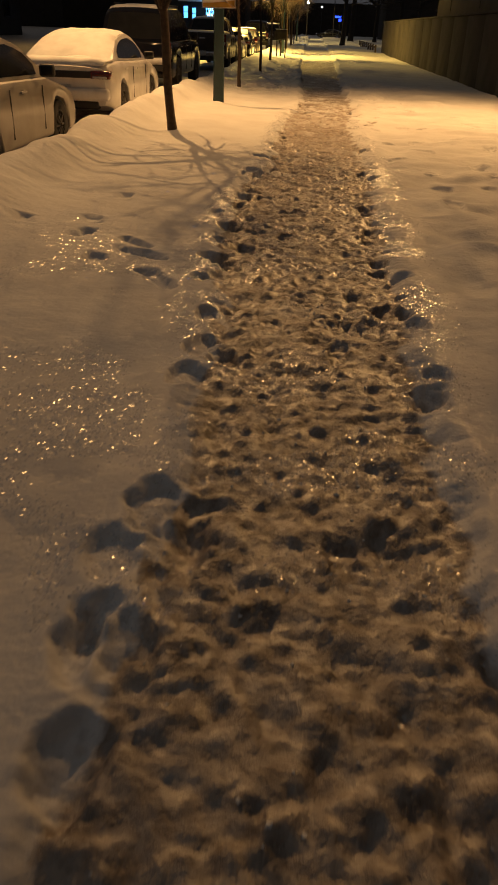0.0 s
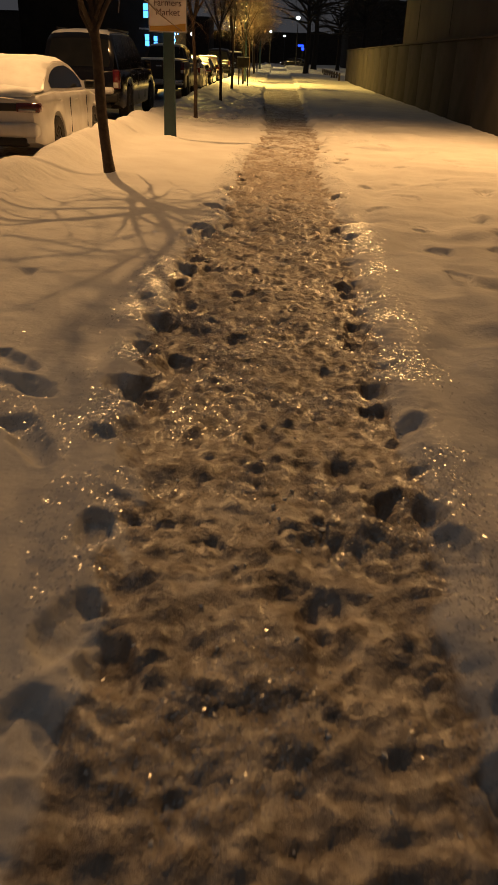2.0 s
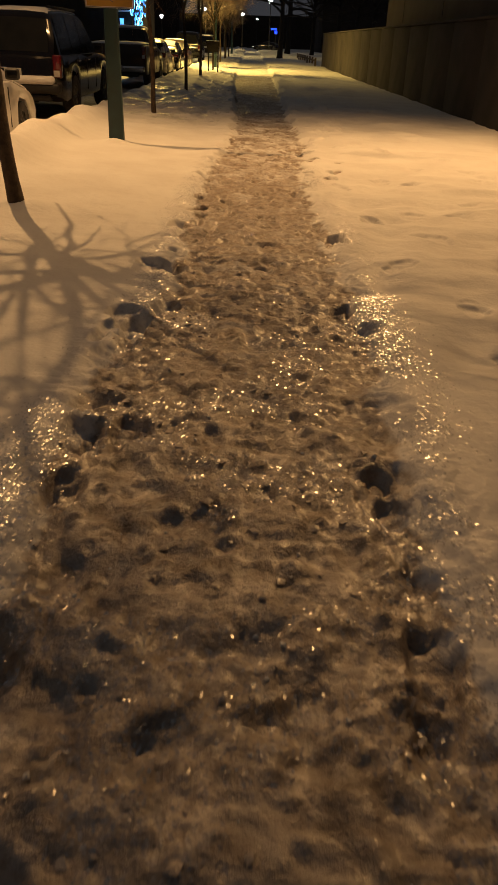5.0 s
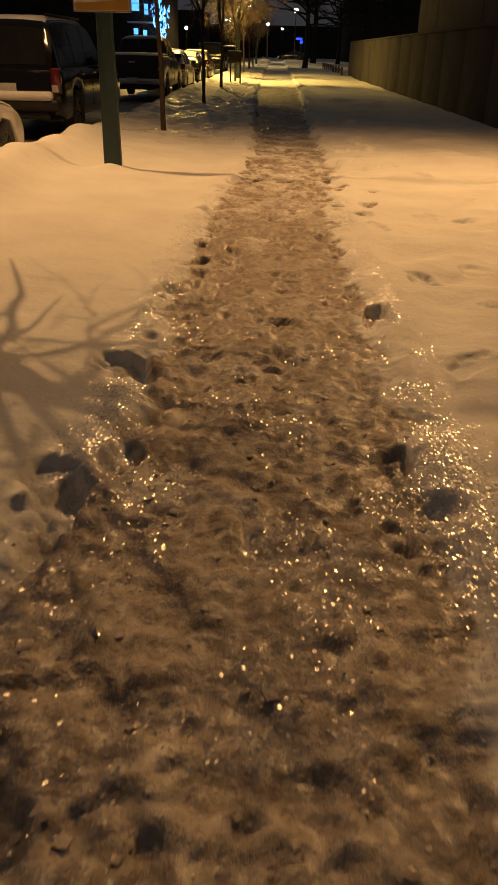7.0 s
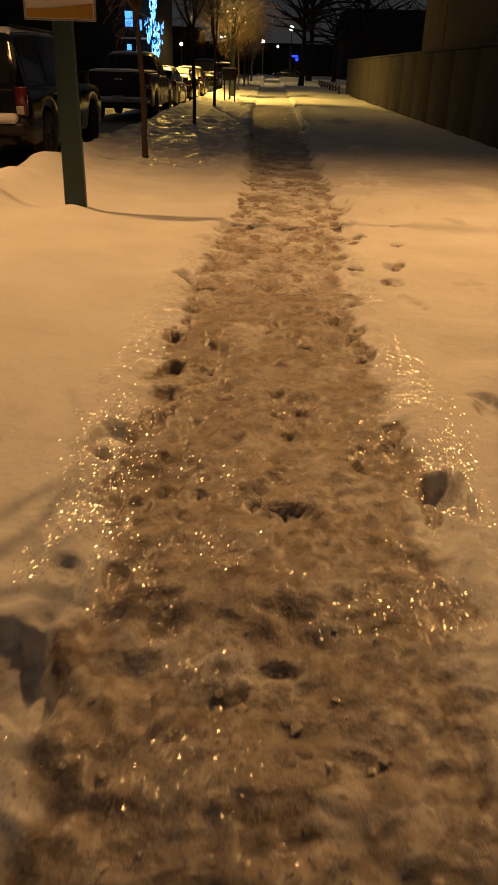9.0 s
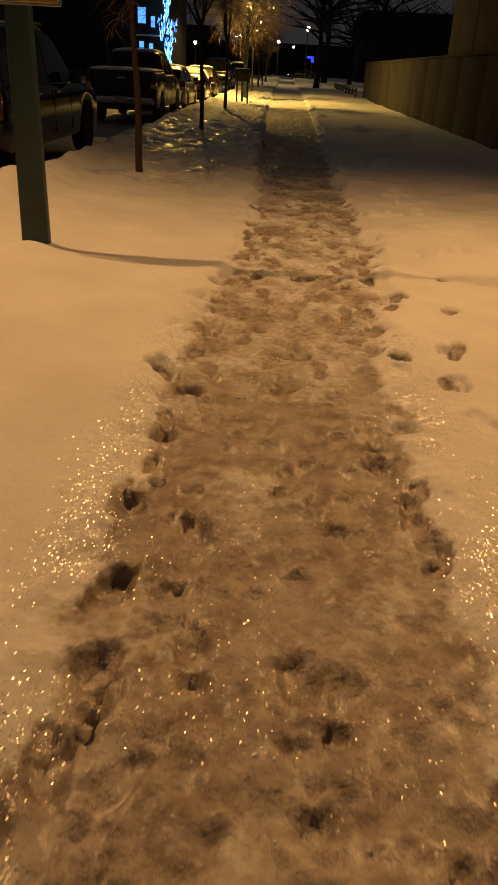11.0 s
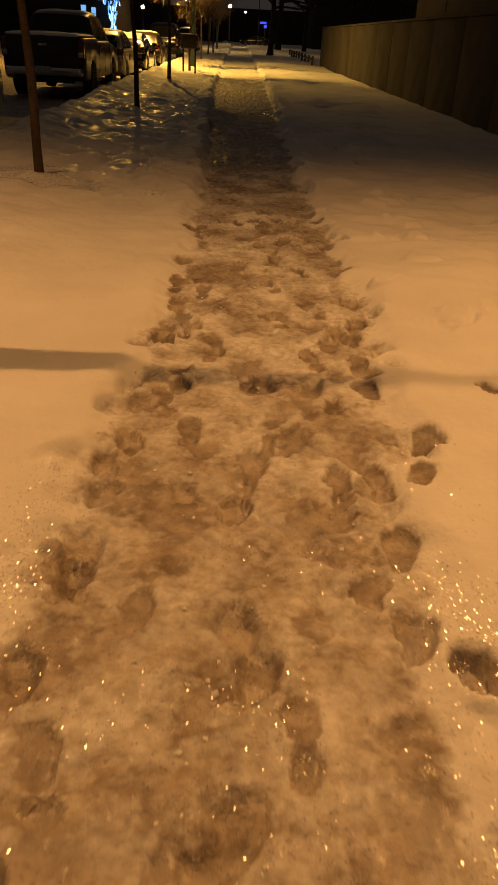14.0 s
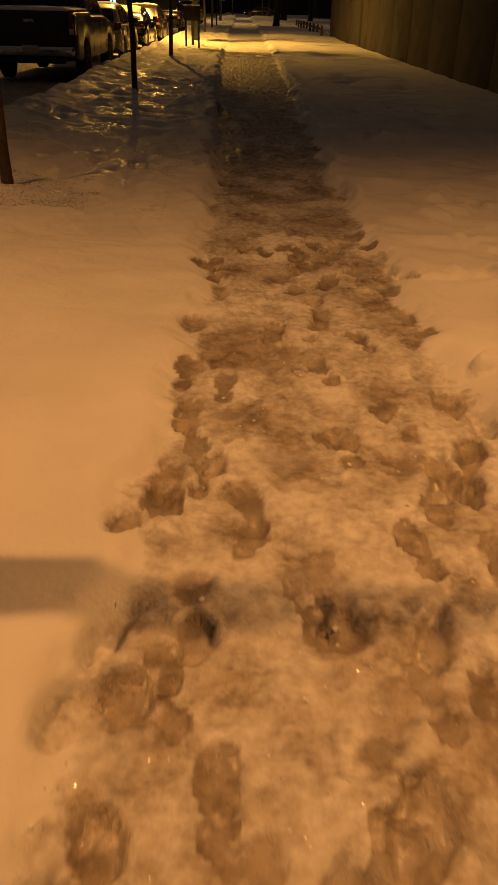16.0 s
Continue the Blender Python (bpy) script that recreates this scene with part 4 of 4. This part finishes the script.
HATCH = Form(4.2, 1.78, [(0, 0.95), (0.1, 1.0), (2.9, 0.98), (3.8, 0.88), (4.2, 0.70)],
             [(0, 0.95), (0.05, 1.02), (0.45, 1.40), (0.9, 1.52), (2.0, 1.54), (2.4, 1.44), (3.15, 0.97), (4.2, 0.4)], (0.8, 3.35), 0.33)
HATCH_STYLE = dict(cabin=(0.04, 3.18), windows=((0.55, 1.3), (1.4, 2.65)), mirror=2.6, handles=(0.9, 1.8), gaps=(1.35, 2.6), tail=(0.9, 0.3, 0.2),
                   rear_window=(0.08, 0.42), windscreen=(2.42, 3.05), bumper=0.5, plate=0.75, mirror_mat=TRIM)
row = ((40.8, TAN_PAINT, HATCH, HATCH_STYLE, "pale tan hatchback with snow on the roof"), (46.6, BLACK_PAINT, SEDAN, SEDAN_STYLE, "black saloon car parked under the trees"),
       (52.8, BROWN_PAINT, HATCH, HATCH_STYLE, "dark brown hatchback parked at the kerb"), (66.0, BLACK_PAINT, SUV, SUV_STYLE, "black sport utility vehicle far along the kerb"),
       (93.0, BROWN_PAINT, SUV, SUV_STYLE, "dark sport utility vehicle far along the kerb"))
for y, paint, form, style, label in row:
    _, place = parked(form, paint, y, label, "car", style, 0.1 * math.sin(y))
    if y < 60:
        lay_snow(form, place, ((0.9, 2.1, 1, 0.04, y, 0.95),), "snow on the roof of a parked car")
for k, (x, y) in enumerate(((-12.6, 150), (-12.4, 157), (-12.7, 164), (-11.8, 143))):
    at = pose(x, y, -0.08, 0, 0, 6 * k)
    vehicle(SEDAN, (WHITE_PAINT, SILVER_PAINT)[k % 2], at, "distant snow-covered car parked across the street", "car", SEDAN_STYLE)
    lay_snow(SEDAN, at, ((0.45, 3.38, 1, 0.06, k, 0.97), (3.42, 4.5, 0, 0.05, k + 9, 0.92)), "snow on a distant parked car")
cross = pose(5.2, 151, 0.05, 0, 0, 78)
crossing = vehicle(SEDAN, BLACK_PAINT, cross, "dark car standing across the far end with lit headlamps", "car", SEDAN_STYLE)
for m in (-0.55, 0.55):
    part("lit_headlamp", rounded("lit_headlamp", (0.3, 0.05, 0.16), HEAD, 0.02, (m, 4.62, 0.62)), crossing, "lit white headlamp")


# ---- the far end of the street ----
def far_lamp(x, y, z, size=0.3):
    ob = tagged(new("distant_lamp"), "distant lamp post with a bright white globe", "street lamp", group="distant white lamps")
    ob.matrix_basis = pose(x, y, 0)
    v, f = [], []
    tube(v, f, [Vector((0, 0, 0)), Vector((0, 0, z - size * 0.8))], [0.09, 0.05], 8)
    part("pole", shape("pole", v, f, TRIM), ob)
    bm = bmesh.new()
    bmesh.ops.create_icosphere(bm, subdivisions=2, radius=size)
    me = bpy.data.meshes.new("globe")
    bm.to_mesh(me)
    bm.free()
    me.materials.append(COLD)
    me.shade_smooth()
    part("globe", me, ob, "glowing white globe", pose(0, 0, z))
    part("cap", rounded("cap", (size, size, 0.08), TRIM, 0.02, (0, 0, z + size)), ob)


for x, y, z, s in ((3.05, 140, 7.1, 0.34), (-1.26, 140, 5.2, 0.24), (-7.1, 140, 5.7, 0.22), (-14.0, 140, 4.5, 0.26), (-4.1, 140, 7.6, 0.22), (1.3, 175, 5.4, 0.18), (-9.5, 170, 6.6, 0.18)):
    far_lamp(x, y, z, s)

beacon = tagged(new("blue_sign"), "distant sign glowing deep blue on a post", "sign")
beacon.matrix_basis = pose(3.85, 141, 0)
part("post", rounded("post", (0.12, 0.12, 2.6), TRIM, 0.02, (0.2, 0, 1.3)), beacon)
part("upper_panel", rounded("upper_panel", (0.95, 0.12, 0.28), BLUE, 0.03, (-0.1, 0, 3.3)), beacon, "glowing blue panel")
part("lower_panel", rounded("lower_panel", (0.42, 0.12, 0.42), BLUE, 0.03, (0.25, 0, 2.85)), beacon, "glowing blue panel")

shop = block("building", (16, 14, 12), (-19.2, 98.0, 0), BRICK, "dark corner building with cyan-lit windows and light strings")
rnd = random.Random(5)


def lit_front(parent):
    """Windows and strings of cyan lights on the end wall that faces the street's near side."""
    for x, z, w, h in ((5.45, 5.4, 0.8, 1.3), (6.5, 4.9, 0.45, 0.9), (5.4, 2.7, 0.5, 1.1), (6.3, 2.6, 0.45, 1.0), (5.4, 8.3, 0.8, 1.3)):
        pane = part("window", rounded("window", (w, 0.06, h), CYAN, 0.01, (x, -7.02, z)), parent, "cyan-lit window")
        for s in (-1, 1):
            part("window_frame", rounded("window_frame", (0.06, 0.09, h + 0.1), TRIM, 0.01, (x + s * w / 2, -7.03, z)), pane)
        part("window_bar", rounded("window_bar", (w, 0.08, 0.05), TRIM, 0.01, (x, -7.035, z)), pane)
    part("canopy", rounded("canopy", (2.6, 0.9, 0.14), SNOW, 0.04, (6.0, -7.4, 3.75)), parent, "snowy canopy over the entrance")


lit_front(shop)
curtain = tagged(new("light_curtain"), "tall hanging curtain of cyan and white lights", "decorative lights")
curtain.matrix_basis = pose(-11.15, 90.0, 0)
v, f, v2, f2 = [], [], [], []
for k in range(230):
    z = rnd.uniform(1.1, 8.6)
    wide = 0.30 + 0.55 * (3.2 < z < 5.2) + 0.1 * math.sin(z * 3)
    x = rnd.uniform(-wide, wide) - 0.05 * (z - 4)
    hot = rnd.random() < 0.35
    tube(v if hot else v2, f if hot else f2, [Vector((x, rnd.uniform(-0.2, 0.2), z)), Vector((x + rnd.uniform(-0.05, 0.05), 0, z + rnd.uniform(0.15, 0.5)))], [0.05, 0.035], 5)
tagged(part("white_lights", shape("white_lights", v, f, CYAN_HOT), curtain), "small cold white lights", kind="stuff")
tagged(part("cyan_lights", shape("cyan_lights", v2, f2, CYAN), curtain), "small cyan lights", kind="stuff")
v, f = [], []
tube(v, f, [Vector((0, 0.3, -0.1)), Vector((0, 0.3, 9.0))], [0.12, 0.08], 8)
part("mast", shape("mast", v, f, TRIM), curtain)

# the thick trunk beside the path and its limbs
v, f = [], []
tube(v, f, [Vector((0.12 * math.sin(z * 0.5), 0, z)) for z in np.linspace(-0.3, 7, 12)], [0.29 * (1.35 if k == 0 else 1) * (1 - 0.05 * k) for k in range(12)], 12)
c, g = [], []
for k in range(26):
    z = rnd.uniform(3.6, 7)
    p, d = Vector((0.12 * math.sin(z * 0.5), 0, z)), Vector((rnd.gauss(0, 1), rnd.gauss(0, 0.7), rnd.uniform(0.1, 0.7))).normalized()
    pts = [p]
    for j in range(7):
        d = (d + Vector((rnd.gauss(0, 0.14), rnd.gauss(0, 0.14), rnd.gauss(0, 0.12)))).normalized()
        pts.append(pts[-1] + d * 0.75)
    tube(c, g, pts, [0.11 * (1 - j / 8.5) for j in range(8)], 5)
    for j in range(12):
        q = pts[rnd.randint(2, 7)]
        e = (d + Vector((rnd.gauss(0, 0.8), rnd.gauss(0, 0.8), rnd.gauss(0, 0.6)))).normalized()
        tube(c, g, [q, q + e * 0.6, q + e * 1.1 + Vector((0, 0, -0.25))], [0.018, 0.012, 0.005], 3)
elm = tagged(new("street_tree"), "thick dark bare tree trunk beside the far path", "tree")
elm.matrix_basis = pose(2.9, 86.5, 0.05)
TRUNK_BIG, CROWN_BIG = shape("trunk", v, f, OLD_BARK, 60), shape("crown", c, g, OLD_BARK, 0)
part("trunk", TRUNK_BIG, elm)
part("crown", CROWN_BIG, elm)
for k in range(16):
    t = tagged(new("distant_tree"), "distant dark bare tree beyond the snowy lot", "tree", group="distant trees")
    t.matrix_basis = pose(6 + 3.4 * k + rnd.uniform(-1, 1), 128 + rnd.uniform(-16, 22), 0, 0, 0, 60 * k) @ Matrix.Scale(rnd.uniform(0.9, 1.5), 4)
    part("trunk", TRUNK_BIG, t)
    part("crown", CROWN_BIG, t)
block("building", (70, 16, 11), (48, 168, 0), BRICK, "distant dark building behind bare trees")
block("building", (60, 16, 9), (-46, 205, 0), BRICK, "distant dark building at the street's end")
block("building", (40, 16, 7), (2, 230, 0), BRICK, "distant low dark building closing the street")

# the dark board on two posts among the trees
board = tagged(new("notice_board"), "small dark notice board on two posts standing in snow", "notice board")
board.matrix_basis = pose(-1.86, 47.6, 0)
part("panel", rounded("panel", (0.62, 0.07, 0.5), OLD_BARK, 0.02, (0, 0, 1.2)), board)
part("cap", rounded("cap", (0.64, 0.09, 0.03), SNOW, 0.01, (0, 0, 1.463)), board, "thin snow on the top edge")
for dx in (-0.22, 0.26):
    part("post", rounded("post", (0.07, 0.08, 1.15), OLD_BARK, 0.015, (dx, 0.01, 0.42)), board)

# the low rail along the lot past the wall
rail = tagged(new("low_rail"), "low dark timber rail half buried in snow", "fence")
rail.matrix_basis = pose(4.9, 67.2, 0)
for k in range(9):
    part("post", rounded("post", (0.14, 0.14, 0.75), TIMBER, 0.02, (0, 3.0 * k, 0.2)), rail)
    if k < 8:
        part("bar", rounded("bar", (0.07, 2.86, 0.11), TIMBER, 0.015, (0, 3.0 * k + 1.5, 0.38)), rail)


# ---- lumps of ice and snow kicked over the path ----
def lumps(name, count, first, last, sizes, mat, label, smooth=40, flat=0.6):
    rl = random.Random(count)
    v, f = [], []
    for k in range(count):
        y = rl.uniform(first, last)
        lo, hi = np.interp(y, EDGE_Y, EDGE_L) - 0.10, np.interp(y, EDGE_Y, EDGE_R) + 0.10
        x = lo + (hi - lo) * (0.5 * rl.random() + 0.5 * rl.random())
        r = rl.choice(sizes) * rl.uniform(0.8, 1.3)
        z = ground_z(x, y) + r * 0.15
        s = len(v)
        rot = Euler((rl.uniform(0, 6), rl.uniform(0, 6), rl.uniform(0, 6))).to_matrix()
        for q in ((1, 0, 0), (-1, 0, 0), (0, 1, 0), (0, -1, 0), (0, 0, 1), (0, 0, -1)):
            w = rot @ (Vector(q) * r * rl.uniform(0.6, 1.3))
            v.append((x + w.x, y + w.y, z + w.z * flat))
        for a, b, c in ((0, 2, 4), (2, 1, 4), (1, 3, 4), (3, 0, 4), (2, 0, 5), (1, 2, 5), (3, 1, 5), (0, 3, 5)):
            f.append((s + a, s + b, s + c))
    tagged(new(name, shape(name, v, f, mat, smooth)), label, "ice lumps", kind="stuff")


lumps("ice_crumbs", 700, 0.2, 26, (0.004, 0.005, 0.006, 0.008, 0.011), SNOW, "small crumbs of snow and ice scattered on the trodden path")
lumps("ice_chunks", 260, 5.8, 10.5, (0.010, 0.013, 0.017, 0.022), ICE, "broken pale chunks of refrozen slush lying on the path", 60, 0.35)


# ---- loose flat grains of clear ice on the refrozen crust ----
def ice_grains():
    """Small thin plates, most of them leaning back towards the way one comes from."""
    rg = np.random.default_rng(12)

    def scatter(n, x0, x1, y0, y1):
        return rg.uniform(x0, x1, n), rg.uniform(y0, y1, n)

    px, py = [np.concatenate(q) for q in zip(scatter(640000, -1.25, 1.45, 1.2, 17.0), scatter(60000, -2.6, -0.7, 1.0, 6.5), scatter(90000, -3.0, -0.6, 21.5, 34.0))]
    lo, hi = np.interp(py, EDGE_Y, EDGE_L), np.interp(py, EDGE_Y, EDGE_R)
    left, right = lo - px, px - hi
    clump = step(-0.35, 0.15, wave(px, py, 0.42, 81, 2))
    rim = np.exp(-((left - 0.06) / 0.11) ** 2) + np.exp(-((right - 0.10) / 0.12) ** 2)
    keep = 1.0 * rim * clump * step(17, 13.5, py) * (0.35 + 0.65 * step(3.5, 5.0, py))
    inside = (left < 0) & (right < 0)
    keep = keep + 0.24 * inside * step(0.0, 0.3, wave(px, py, 0.3, 82, 2)) * (1 - 0.5 * step(11, 13, py)) * step(17, 15, py)
    keep = keep + 0.36 * (left > 0.2) * step(6.5, 4.6, py) * step(-0.05, 0.35, wave(px, py, 0.55, 83, 2))
    keep = keep + 0.5 * (left > 0.2) * (py > 18) * step(0.1, 0.35, wave(px, py * 0.8, 0.5, 84, 2))
    pick = rg.random(len(px)) < keep
    px, py = px[pick], py[pick]
    n = len(px)
    # the ground's own height under each grain, between its four nearest points
    i, j = np.searchsorted(XS, px) - 1, np.searchsorted(YS, py) - 1
    u, v = (px - XS[i]) / (XS[i + 1] - XS[i]), (py - YS[j]) / (YS[j + 1] - YS[j])
    pz = (GH[j, i] * (1 - u) + GH[j, i + 1] * u) * (1 - v) + (GH[j + 1, i] * (1 - u) + GH[j + 1, i + 1] * u) * v
    big = rg.uniform(0.0032, 0.0062, n) * (1 + 0.32 * step(10.5, 9, py) - 0.28 * step(11, 12.5, py) + 1.6 * (py > 18))
    lean, tip, spin = rg.normal(0.21, 0.15, n), rg.normal(0, 0.22, n), rg.uniform(0, 6.28, n)
    far = py > 18
    lean[far], tip[far] = rg.normal(0.07, 0.08, far.sum()), rg.normal(-0.08, 0.09, far.sum())
    co = np.empty((n, 4, 3), np.float32)
    for k in range(4):
        a = spin + k * 1.5708 + rg.uniform(-0.35, 0.35, n)
        dx, dy = big * np.cos(a), big * np.sin(a) * 1.25
        co[:, k, 0], co[:, k, 1], co[:, k, 2] = px + dx, py + dy, pz + 0.0022 + np.tan(lean) * dy + np.tan(tip) * dx
    me = bpy.data.meshes.new("ice_grains")
    me.vertices.add(n * 4)
    me.vertices.foreach_set("co", co.ravel())
    me.loops.add(n * 4)
    me.loops.foreach_set("vertex_index", np.arange(n * 4, dtype=np.int32))
    me.polygons.add(n)
    me.polygons.foreach_set("loop_start", np.arange(0, n * 4, 4, dtype=np.int32))
    me.update(calc_edges=True)
    me.materials.append(GRAIN)
    tagged(new("ice_grains", me), "glittering clear ice grains along the edges of the trodden path", "ice", kind="stuff")


ice_grains()
